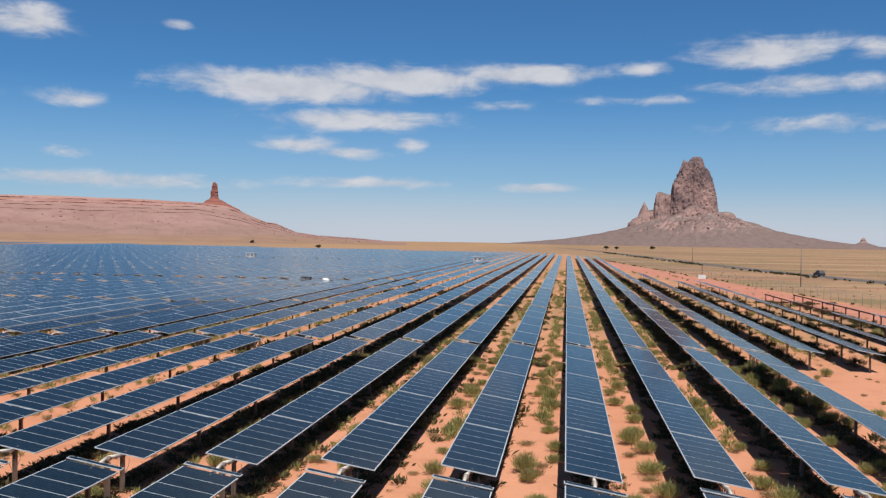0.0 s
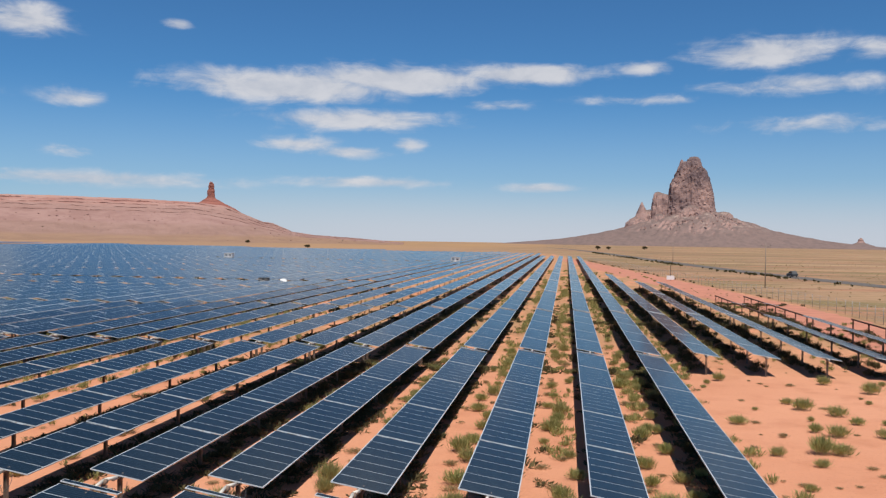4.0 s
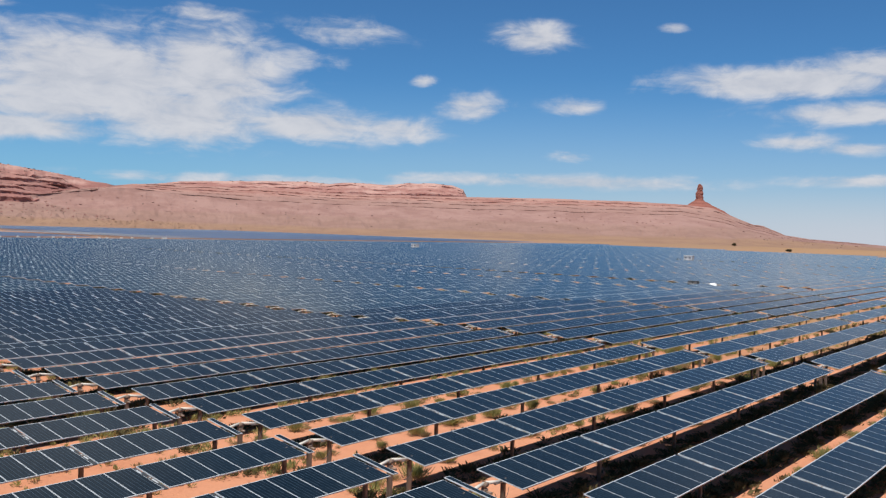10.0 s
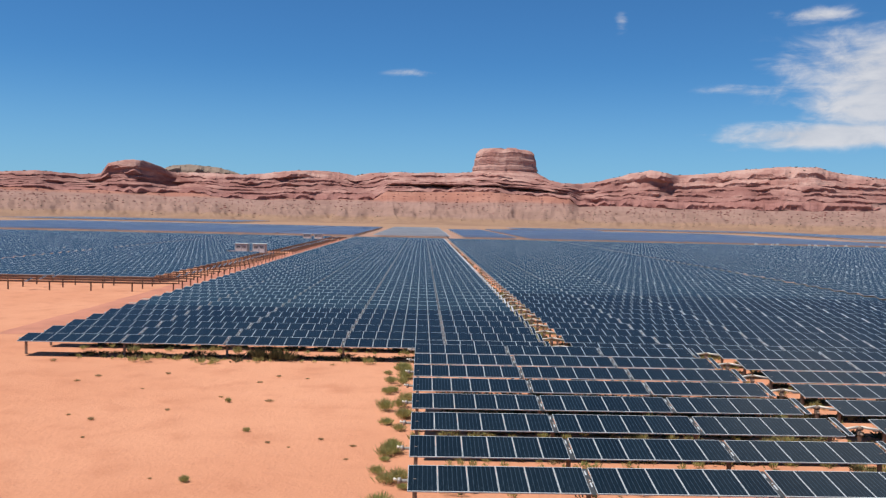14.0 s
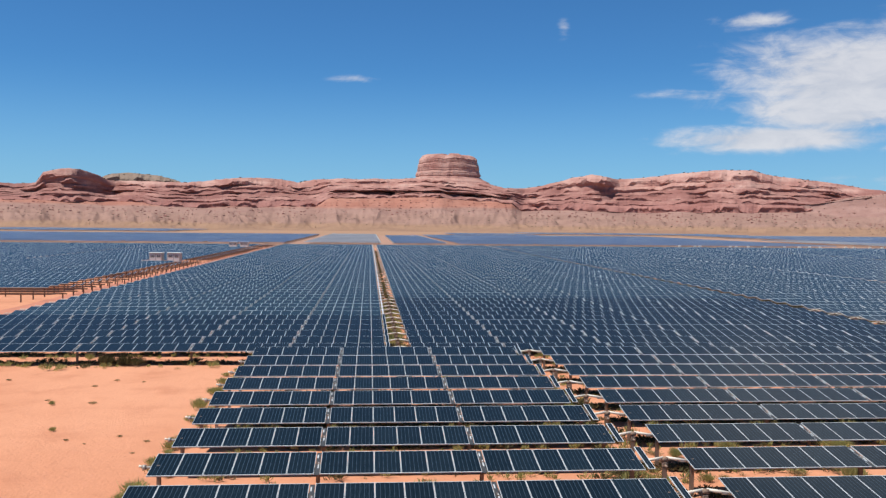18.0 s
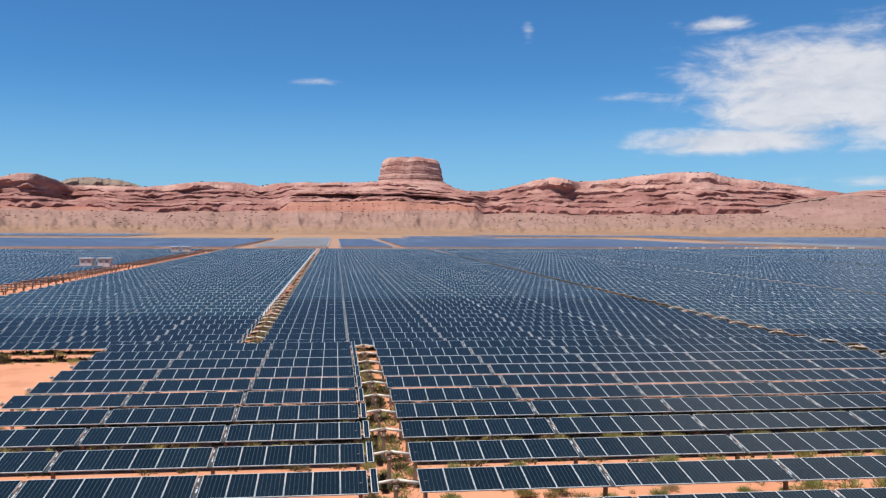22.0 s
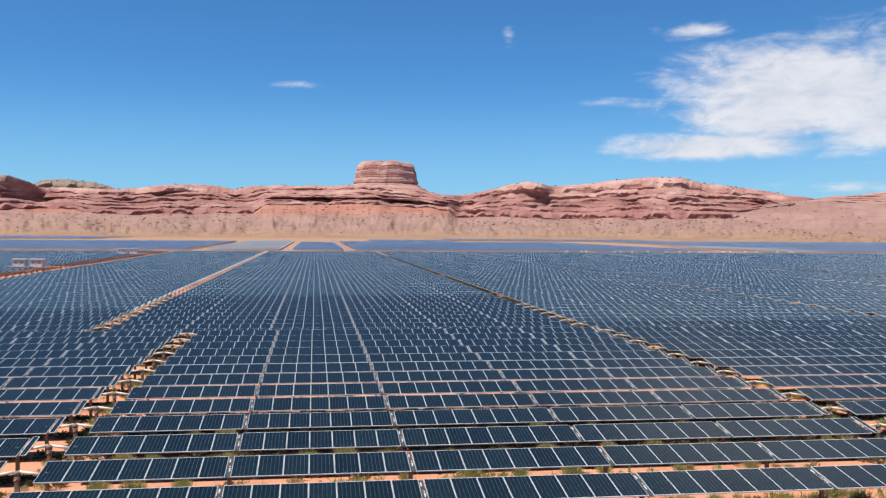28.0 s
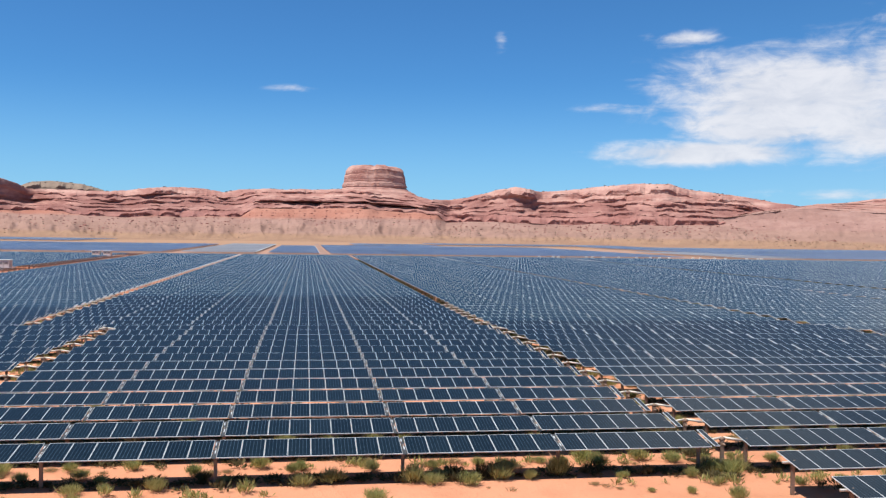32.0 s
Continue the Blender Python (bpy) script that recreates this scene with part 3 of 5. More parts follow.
def mesa(name, rims, feet, noses, tiers, foot, cliff, back, mats, label, seed, rough=1.0, blocks=1200, bushes=600, rim_bushes=0, sheer=((0, 1), (180, 1)), lift=1.0):
    """A mesa along an arc round the plant: a talus slope from the foot up to the cliff's base, then tiers, each a riser with a
    slightly overhanging lip and a sloping tread, up to a rounded rim and a level top.
    rims, feet: (azimuth, height) of the rim and of the cliff's base; noses: (azimuth, metres) by which the front steps back.
    tiers: (bottom, riser's top, top) as shares of the cliff's height, overhang and run of the tread in metres; sheer: (azimuth, share of that run)."""
    lo, hi = min(p[0] for p in rims), max(p[0] for p in rims)
    az = np.arange(lo, hi, 0.08)
    arc, nil = np.radians(az) * cliff, az * 0
    rim_h = along(az, rims) * lift + wave(arc, nil, 0.02, seed, 4) * 1.8 * rough
    base_h = along(az, feet) + wave(arc, nil, 0.006, seed + 7, 3) * 6 * rough
    base_h = np.minimum(base_h, rim_h - 3)
    soft = np.exp(-np.linspace(-2, 2, 17) ** 2)
    front = np.convolve(np.pad(along(az, noses), 8, "edge"), soft / soft.sum(), "valid")
    nose = front + (wave(arc, nil + 3, 0.0034, seed + 3, 3) * 46 + wave(arc, nil, 0.011, seed + 13, 3) * 13) * rough
    cols_r, cols_z = [], []
    for s in np.linspace(0, 1, 24):
        r = foot + (cliff - foot) * s + ((nose - 0.75 * front) if len(tiers) > 4 else nose) * s ** 3
        hump = 1 - 2.4 * np.abs(wave(arc, nil + s * 140, 0.008, seed + 5, 4))
        swell = math.exp(-((s - 0.62) / 0.2) ** 2)
        gully = wave(arc, nil + s * 90, 0.02, seed + 6, 4) * 2.2 * s * (1.1 - s)
        cols_r.append(r), cols_z.append(-12.5 + (base_h + 12.5) * (0.22 * s + 0.78 * s ** 2.4) + (7.5 * hump * swell + gully) * rough)
    foot_rows = len(cols_r)
    setback = nil
    span = rim_h - base_h
    for i, (h0, hr, h1, lip, run) in enumerate(tiers):
        low = i < len(tiers) - 4
        steep = along(az, sheer) * 0 + 1 if low else along(az, sheer)
        own = nose - 0.75 * front if low else nose
        up = np.clip(0.5 + 1.9 * wave(arc, nil + i * 31, 0.012, seed + 30 + i, 4), 0.04, 1.0)
        shift = 0.06 * wave(arc, nil + i * 53, 0.006, seed + 40 + i, 3) * (0 if i == 0 else 1)
        bay = (wave(arc, nil + i * 71, 0.010, seed + 50 + i, 3) * 19 + wave(arc, nil + i * 17, 0.037, seed + 60 + i, 4) * 3.2) * rough
        top = 1.0 if i == len(tiers) - 1 else None
        for f, g in ((0.0, 0.5), (0.25, 1.0), (0.55, 0.75), (0.82, -0.15), (0.95, 0.0), (1.0, 0.35)):
            crumble = wave(arc, nil + i * 90 + f * 14, 0.055, seed + 90 + i, 4) * 3.4 * rough
            cols_r.append(cliff + own + setback + bay + 0.48 * lip * g * up + crumble)
            cols_z.append(base_h + span * (h0 + shift + (hr - h0) * up * f) + wave(arc, nil + i * 40 + f * 9, 0.09, seed + 95, 2) * 0.8 * rough)
        for f in (0.12, 0.3, 0.5, 0.7, 0.86, 1.0)[: 6 if top else 4]:
            edge = h0 + shift + (hr - h0) * up
            rise = math.sin(f * math.pi / 2) if top else f
            ripple = 0.012 * wave(arc, nil + f * 3 + i, 0.05, seed + 70, 3) * (0 if f == 1.0 else 1)
            cols_r.append(cliff + own + setback + bay * (1 - f) + lip * 0.4 + run * steep * f)
            cols_z.append(base_h + span * (edge + (h1 - edge) * rise + ripple))
        setback = setback + run * steep
    rim_row = len(cols_r)
    for s in np.linspace(0, 1, 6)[1:]:
        cols_r.append(cliff + (nose + setback) * (1 - s) + (back - cliff) * s)
        cols_z.append(rim_h - 14 * s)
    cols_r.append(cols_r[-1] + 60), cols_z.append(nil - 25)
    r, z = np.array(cols_r), np.array(cols_z)
    a = np.radians(az)[None] * np.ones((len(r), 1))
    x, y = -r * np.sin(a), r * np.cos(a)
    root = thing(name, pose(0, 0, 0), label, "mesa")
    for kind, lo, hi in (("foot_slope", 0, foot_rows), ("cliff", foot_rows - 1, rim_row), ("top", rim_row - 1, len(r))):
        put_part(kind, grid_mesh(kind, x[lo:hi], y[lo:hi], z[lo:hi], mats[0] if kind == "foot_slope" else mats[1]), root)
    rng = np.random.default_rng(int(seed))

    def scatter(kind, count, middle, spread, size, flat, mat):
        row = np.clip(rng.normal(middle, spread, count).astype(int), 2, len(r) - 3)
        col = rng.integers(3, len(az) - 3, count)
        col = np.clip(col + (18 * np.sin(col * 0.37)).astype(int), 3, len(az) - 4)
        at = np.stack([x[row, col], y[row, col], z[row, col]], 1)
        tagged(put_part(kind, blocks_mesh(kind, at, rng.uniform(*size, count) * rng.uniform(0.5, 1.2, count), flat, rng, mat), root), kind="stuff")

    scatter("fallen_block", blocks, foot_rows * 0.86, 2.6, (1.5, 4.0), 0.9, mats[1])
    if bushes:
        scatter("slope_brush", bushes * 2, foot_rows * 0.68, 3.2, (1.0, 2.6), 0.7, ROCK_BRUSH)
    if rim_bushes:
        scatter("rim_brush", rim_bushes, rim_row, 2.0, (2.0, 4.5), 0.6, ROCK_BRUSH)
    return root


def mat_strata(name, zones, dark, bed=0.2, varnish=0.4, wander=9.0, contrast=0.6):
    """Sedimentary rock: thin beds and thick zones by height, each with two tones, broken by noise, with dark desert varnish."""
    m, t = material(name)
    pos = t.put("TexCoord", 3)
    z = t.put("SeparateXYZ", 2, {0: pos})
    wob = t.noise(pos, 0.004, 5.0, 0.6)
    h = t.math("ADD", z, t.math("MULTIPLY", t.math("SUBTRACT", wob, 0.5), wander * 2))
    thin = t.noise(t.put("CombineXYZ", 0, {0: 0.0, 1: 0.0, 2: h}), bed, 3.0, 0.75)
    thick = t.noise(t.put("CombineXYZ", 0, {0: 7.0, 1: 0.0, 2: h}), bed * 0.28, 2.0, 0.5)
    streak = t.noise(t.scaled(pos, 1.0, 1.0, 0.8), 0.03, 5.0, 0.65)
    grit = t.noise(pos, 0.08, 7.0, 0.7)
    patch = t.noise(t.scaled(pos, 1.0, 1.0, 3.0), 0.013, 6.0, 0.65)
    tone = t.math("ADD", t.math("MULTIPLY", patch, 1 - contrast), t.math("MULTIPLY", t.math("ADD", thin, thick), contrast * 0.5))
    col = None
    for top, a, b in zones:
        two = t.mix(t.step(tone, 0.41, 0.59), rgb(*a), rgb(*b))
        col = two if col is None else t.mix(t.step(h, top - 5, top + 5), col, two)
    broken = t.step(t.noise(t.scaled(pos, 1.0, 1.0, 3.0), 0.016, 5.0, 0.65), 0.42, 0.58)
    col = t.mix(t.math("MULTIPLY", t.step(thin, 0.56, 0.68, 0.0, varnish), broken), col, rgb(*dark))
    col = t.mix(t.step(streak, 0.55, 0.78, 0.0, varnish * 0.6), col, rgb(*dark))
    col = t.mix(t.step(grit, 0.54, 0.78, 0.0, varnish), col, rgb(*dark))
    bump = t.math("ADD", t.math("MULTIPLY", thin, 0.8), t.math("ADD", t.math("MULTIPLY", streak, 0.3), t.math("MULTIPLY", grit, 0.8)))
    finish(t, col, 0.95, 0.0, bump, 0.8, 5.0, 0.1)
    return m


GOLD = (0, (0.33, 0.205, 0.135), (0.285, 0.175, 0.12))
RED_ROCK = mat_strata("red_layered_sandstone", ((0, (0.265, 0.12, 0.104), (0.36, 0.18, 0.155)), (70, (0.265, 0.125, 0.108), (0.41, 0.226, 0.192)),
                                                (112, (0.345, 0.172, 0.145), (0.50, 0.31, 0.262))), (0.17, 0.09, 0.08), 0.2, 0.42, 14.0, 0.35)
RED_FOOT = mat_strata("red_mesa_talus", (GOLD, (9, (0.28, 0.172, 0.138), (0.325, 0.203, 0.163)), (34, (0.28, 0.168, 0.14), (0.335, 0.208, 0.172)),
                                         (52, (0.34, 0.152, 0.112), (0.40, 0.195, 0.145))), (0.19, 0.11, 0.09), 0.06, 0.22, 9.0, 0.2)
PINK_ROCK = mat_strata("pink_sandstone_rim", ((0, (0.30, 0.173, 0.144), (0.365, 0.226, 0.19)), (92, (0.33, 0.162, 0.132), (0.43, 0.262, 0.218))),
                       (0.22, 0.115, 0.098), 0.14, 0.5, 5.0, 0.7)
PINK_FOOT = mat_strata("pink_sandstone_slope", (GOLD, (7, (0.285, 0.174, 0.14), (0.33, 0.205, 0.168)), (36, (0.295, 0.172, 0.146), (0.36, 0.222, 0.19))),
                       (0.24, 0.14, 0.115), 0.07, 0.2, 6.0, 0.3)
GREY_ROCK = mat_strata("far_grey_sandstone", ((0, (0.29, 0.185, 0.155), (0.35, 0.235, 0.20)), (150, (0.22, 0.165, 0.13), (0.29, 0.22, 0.175))), (0.15, 0.105, 0.09), 0.12, 0.4)
ROCK_BRUSH = mat_plain("dark_slope_brush", (0.085, 0.07, 0.042), 0.95, 0.2)

STEPS = ((0.0, 0.13, 0.20, 3.5, 30), (0.20, 0.27, 0.33, 2.5, 28), (0.33, 0.40, 0.46, 3.0, 24), (0.46, 0.52, 0.58, 2.0, 26),
         (0.58, 0.67, 0.76, 4.0, 26), (0.76, 0.87, 1.0, 2.0, 60))
LEDGES = ((0.0, 0.05, 0.30, 0.8, 60), (0.30, 0.36, 0.55, 0.8, 45), (0.55, 0.62, 0.78, 1.0, 40), (0.78, 0.88, 1.0, 0.8, 30))

mesa("red_mesa", ((118, 95), (113, 110), (110.5, 106), (109.4, 109), (109.0, 136), (108.0, 145), (106.9, 145), (106.0, 136), (105.3, 124), (100.8, 120),
                  (99.1, 130), (98.0, 136), (96.4, 139), (95.0, 136), (94.0, 128), (93.0, 136), (86.3, 138), (82.2, 132), (80.7, 112), (79.1, 118), (77.4, 135),
                  (76.5, 146), (75.2, 151), (74.4, 145), (73.1, 145), (71.6, 151), (70.2, 157), (67.6, 165), (65.6, 163), (64.7, 152), (61.3, 134), (59.1, 115), (57, 95), (53, 30), (49, -5)),
     ((118, 62), (107.4, 60), (103.4, 57), (102.8, 50), (97.3, 50), (92.8, 53), (91.9, 77), (84.5, 81), (80.2, 66), (79.6, 48), (68.1, 45), (62.2, 50), (56, 20), (49, -10)),
     ((118, 0), (109.4, 30), (107.3, 0), (105.0, 200), (102.8, 30), (92.6, 30), (91.4, -30), (80.6, -60), (79.4, 40), (74.8, -20), (74.0, 30), (66.2, -10), (62, 60), (48, 60)),
     STEPS, 1900, 2430, 2950, (RED_FOOT, RED_ROCK), "layered red sandstone mesa with ledges and sandy foot slopes", 3.0, 1.0, 1300, 420, 420,
     ((118, 1), (110, 0.6), (109, 0.2), (104.7, 0.15), (103.2, 1), (77, 1), (75, 0.5), (74.3, 0.4), (73.6, 1), (48, 1)), 1.01)
mesa("pink_mesa", ((80, -8), (74, 10), (69, 30), (65.5, 52), (62.5, 74), (60.3, 92), (58.5, 103), (57, 113), (55.3, 117), (50, 116), (44, 111), (36.5, 113), (31, 115),
                   (27.5, 113), (25.7, 111), (22.9, 106), (21.2, 97), (19.8, 69), (18.8, 51), (18.2, 46), (17, 22), (15.6, 12), (12.5, 3), (10, -8)),
     ((80, -12), (74, 6), (69, 26), (65.5, 46), (62.5, 66), (60.3, 80), (58.5, 92), (57, 96), (54, 84), (50, 76), (36, 72), (23, 70), (20.5, 50), (18.5, 25), (16, 4), (10, -10)),
     ((80, -230), (60, -160), (44, 0), (10, 0)), LEDGES, 2080, 2640, 3150, (PINK_FOOT, PINK_ROCK),
     "long smooth pink sandstone mesa with thin ledges below its rim", 9.0, 0.5, 300, 50)
mesa("upper_mesa", ((58, 125), (55.3, 141), (54.3, 149), (50.3, 159), (46.7, 165), (45.2, 159), (44, 167), (41.6, 162), (40.3, 170), (38.5, 172), (37.4, 167), (36.7, 154), (36.3, 112)),
     ((58, 100), (36.3, 110)), ((58, 0), (36, 0)), LEDGES[1:] , 2900, 3100, 3500, (PINK_ROCK, RED_ROCK),
     "low red rimrock behind the pink mesa", 14.0, 0.6, 200, 0, 80)
mesa("far_mesa", ((112, 110), (106.4, 150), (105.3, 178), (104.3, 183), (102.6, 176), (101.4, 158), (100.4, 120), (98, 90)), ((112, 70), (98, 70)), ((112, 0), (98, 0)),
     STEPS[1:5:2] + STEPS[5:], 3000, 3280, 3600, (GREY_ROCK, GREY_ROCK), "far grey-green topped mesa behind the red rim", 17.0, 0.7, 100, 0, 160)


def tower(name, az, dist, z0, profile, mat, label, seed, flat=1.0, ribs=0.12, turns=64, rings=40, layers=0.022, split=14):
    """A rock tower: rings of (height, radius) round a middle, ribbed, layered and jointed."""
    cx, cy = -dist * math.sin(radians(az)), dist * math.cos(radians(az))
    prof = np.array(profile, float)
    hs = np.linspace(prof[0, 0], prof[-1, 0], rings)
    rad = np.interp(hs, prof[:, 0], prof[:, 1])
    th = np.linspace(0, 2 * np.pi, turns + 1)
    hh, tt = np.meshgrid(hs, th, indexing="ij")
    rib = wave(np.cos(tt) * 2.2, np.sin(tt) * 2.2 + hh * 0.006, 1.0, seed, 4)
    lay = wave(hh * 0.11 + 10, tt * 0.25, 1.0, seed + 2, 4)
    rr = rad[:, None] * (1 + ribs * rib) + 85 * layers * lay
    c, s = math.cos(radians(az)), math.sin(radians(az))
    u, w = rr * np.cos(tt), rr * np.sin(tt) * flat
    top = (hh - prof[0, 0]) / (prof[-1, 0] - prof[0, 0])
    x, y = cx + u * c - w * s, cy + u * s + w * c
    z = z0 + hh + wave(np.cos(tt) * 1.5, np.sin(tt) * 1.5, 1.3, seed + 5, 3) * 0.04 * (prof[-1, 0] - prof[0, 0]) * top ** 3
    top_row = np.stack([x[-1], y[-1], z[-1]], -1).mean(0)
    x = np.vstack([x, np.full((1, turns + 1), top_row[0])])
    y = np.vstack([y, np.full((1, turns + 1), top_row[1])])
    z = np.vstack([z, np.full((1, turns + 1), top_row[2] + 1)])
    root = thing(name, pose(0, 0, 0), label, "rock butte")
    for kind, lo, hi in (("foot_slope", 0, split + 1), ("rock_tower", split, len(x))):
        me = grid_mesh(kind, x[lo:hi], y[lo:hi], z[lo:hi], mat)
        me.flip_normals()
        put_part(kind, me, root)
    return root


tower("sandstone_butte", 84.4, 2620, 0, ((50, 250), (64, 212), (68, 206), (82, 204), (84, 192), (97, 172), (101, 170), (112, 150), (115, 148), (128, 124), (131, 121), (140, 101), (144, 97),
                                         (147, 91), (150, 95), (160, 93), (163, 90), (176, 89), (188, 86), (199, 82), (206, 75), (210, 63), (212, 25)), RED_ROCK,
      "round-topped red sandstone butte with sheer walls on a stepped cone", 21.0, 0.8, 0.045, 130, 84, 0.02, 45)
OWL_ROCK = mat_rock("dark_red_spire_rock", (0.24, 0.09, 0.07), (0.34, 0.145, 0.11), (0.14, 0.06, 0.052), 1.4)
tower("rock_spire", 21.98, 2900, 84, ((-40, 120), (-4, 88), (6, 72), (12, 58), (18, 50), (24, 36), (32, 26), (36, 16), (42, 12.5), (54, 10.5), (64, 10), (68, 7), (72, 9.5), (78, 9), (83, 7), (87, 4)), OWL_ROCK,
      "slender dark red rock spire on a conical base", 31.0, 0.8, 0.13, 48, 60, 0.03, 20)


def mat_peak():
    """Volcanic rock: broken faces, paler below and darker towards the top and in joints; grey-brown scree on the apron.
    """
    m, t = material("grey_brown_volcanic_rock")
    pos = t.put("TexCoord", 3)
    z = t.put("SeparateXYZ", 2, {0: pos})
    joint = t.noise(t.scaled(pos, 1.0, 1.0, 0.22), 0.03, 5.0, 0.6)
    grit = t.noise(pos, 0.045, 7.0, 0.7)
    big = t.noise(pos, 0.011, 4.0, 0.6)
    up = t.put("SeparateXYZ", 2, {0: t.put("NewGeometry", 1)})
    rock = t.mix(t.step(t.math("ADD", big, t.math("MULTIPLY", z, -0.0009)), 0.14, 0.4), rgb(0.145, 0.10, 0.10), rgb(0.37, 0.238, 0.205))
    rock = t.mix(t.step(joint, 0.48, 0.72, 0.0, 0.55), rock, rgb(0.145, 0.10, 0.098))
    scree = t.mix(t.step(grit, 0.35, 0.7), rgb(0.215, 0.15, 0.132), rgb(0.16, 0.118, 0.108))
    pale = t.math("MULTIPLY", t.step(t.noise(t.scaled(pos, 1.0, 1.0, 3.0), 0.016, 6.0, 0.7), 0.52, 0.64), t.step(z, 40.0, 90.0, 0.0, 0.55))
    scree = t.mix(pale, scree, rgb(0.43, 0.33, 0.28))
    col = t.mix(t.step(up, 0.6, 0.82), rock, scree)
    col = t.mix(t.step(grit, 0.54, 0.78, 0.0, 0.28), col, rgb(0.11, 0.08, 0.074))
    finish(t, col, 0.95, 0.0, t.math("ADD", joint, t.math("MULTIPLY", grit, 0.35)), 0.5, 6.0, 0.1)
    return m


PEAK_ROCK = mat_peak()


def volcanic_neck():
    """The jagged peak: a broad apron and on it a great tower with a square shoulder, a pinnacle, crags and a knob."""
    dist, mid = 4190.0, -8.1
    c, s = math.cos(radians(mid)), math.sin(radians(mid))
    cx, cy = -dist * s, dist * c
    root = thing("volcanic_peak", pose(0, 0, 0), "jagged grey-brown volcanic peak rising from a smooth apron", "mountain")

    def sheet(kind, u, w, z):
        return put_part(kind, grid_mesh(kind, cx + u * c - w * s, cy + u * s + w * c, z, PEAK_ROCK), root)

    u, w = np.meshgrid(np.arange(-1150, 1151, 10.0), np.arange(-460, 461, 12.0), indexing="ij")
    far = np.hypot(u + 10, w * 1.1)
    lump = wave(u, w, 0.011, 45.0, 4) * np.clip(1.4 - far / 500, 0.15, 1.0)
    ribs = (0.5 - np.abs(wave(np.arctan2(w, u + 10) * 9, far * 0.004, 1.0, 46.0, 3))) * 14 * np.exp(-((far - 230) / 120) ** 2)
    z = 122 * np.exp(-(far / 270) ** 1.5) + 76 * np.exp(-(far / 800) ** 2) + 7 * lump + ribs - 34
    fade = np.clip((1150 - np.abs(u)) / 200, 0, 1) * np.clip((460 - np.abs(w)) / 280, 0, 1)
    sheet("apron", u, w, -40 + (z + 40) * fade)

    def massif(kind, rows, seed, rough, centre=0.0):
        """Rings of (height, left, right, half depth), square-shouldered and broken up by noise."""
        p = np.array(rows, float)
        hs = np.linspace(p[0, 0], p[-1, 0], max(16, int((p[-1, 0] - p[0, 0]) / 4)))
        left, right, deep = (np.interp(hs, p[:, 0], p[:, i])[:, None] for i in (1, 2, 3))
        th = np.linspace(0, 2 * np.pi, 97)[None]
        cs, sn = np.cos(th), np.sin(th)
        sq = (np.abs(cs) ** 3.4 + np.abs(sn) ** 3.4) ** (-1 / 3.4)
        u = (left + right) / 2 + (right - left) / 2 * cs * sq
        w = centre + deep * sn * sq
        z = hs[:, None] + u * 0
        size = np.minimum((right - left) / 2, deep) / 50
        big = wave3(u, w, z * 0.3, 0.02, seed, 4) * 7 * rough + (0.25 - np.abs(wave3(u, w, z * 0.16, 0.045, seed + 4, 3))) * 11 * rough
        big = big + wave3(u, w, z, 0.09, seed + 6, 3) * 3 * rough
        push = big * np.clip(size, 0.12, 1.0)
        u, w = u + push * cs, w + push * sn
        z = z + wave3(u, w, z, 0.03, seed + 8, 4) * 11 * rough * np.clip(size, 0.1, 1.0)
        u = np.vstack([u, np.full((1, 97), u[-1].mean())])
        w = np.vstack([w, np.full((1, 97), w[-1].mean())])
        z = np.vstack([z, np.full((1, 97), z[-1].max() + 2)])
        sheet(kind, u, w, z).data.flip_normals()

    massif("rock_tower", ((40, -150, 105, 110), (100, -140, 92, 95), (152, -132, 78, 84), (220, -124, 68, 72), (245, -120, 62, 68), (300, -99, 44, 58),
                          (330, -86, 31, 50), (348, -77, 20, 44), (360, -70, 12, 36), (366, -64, 8, 28)), 41.0, 0.9)
    massif("summit", ((330, -60, 26, 34), (360, -50, 18, 28), (378, -42, 12, 20), (388, -30, 2, 10)), 42.0, 0.5)
    massif("summit", ((320, -92, -50, 30), (350, -80, -55, 22), (372, -74, -62, 10), (377, -70, -66, 3)), 43.0, 0.4)
    massif("shoulder", ((40, -215, -100, 70), (150, -199, -100, 60), (200, -190, -112, 50), (218, -187, -118, 42), (226, -184, -146, 26), (230, -178, -160, 8)), 44.0, 0.6)
    massif("pinnacle", ((60, -292, -205, 50), (120, -270, -213, 36), (150, -257, -222, 24), (170, -249, -231, 13), (184, -243, -238, 3)), 47.0, 0.6)
    massif("saddle", ((60, -262, -150, 60), (115, -247, -160, 46), (142, -237, -172, 26), (149, -226, -188, 8)), 53.0, 0.7)
    massif("crag", ((30, -325, -180, 80), (85, -305, -190, 60), (108, -288, -200, 40), (120, -270, -215, 14)), 51.0, 0.8, -10)
    massif("knob", ((30, 30, 175, 85), (100, 42, 164, 66), (126, 55, 152, 48), (138, 80, 142, 28), (142, 100, 132, 8)), 55.0, 0.7)
    massif("buttress", ((30, -150, 70, 120), (80, -110, 50, 95), (130, -80, 32, 70), (158, -55, 8, 45), (168, -40, -10, 14)), 59.0, 1.0, -70)
    massif("crag", ((40, -215, -110, 70), (90, -195, -125, 52), (120, -180, -140, 30), (130, -170, -150, 10)), 63.0, 0.8, -75)
    rng = np.random.default_rng(5)
    a, d = rng.uniform(0, 2 * np.pi, 900), rng.normal(190, 60, 900)
    bu, bw = d * 1.15 * np.cos(a) - 40, d * 0.8 * np.sin(a)
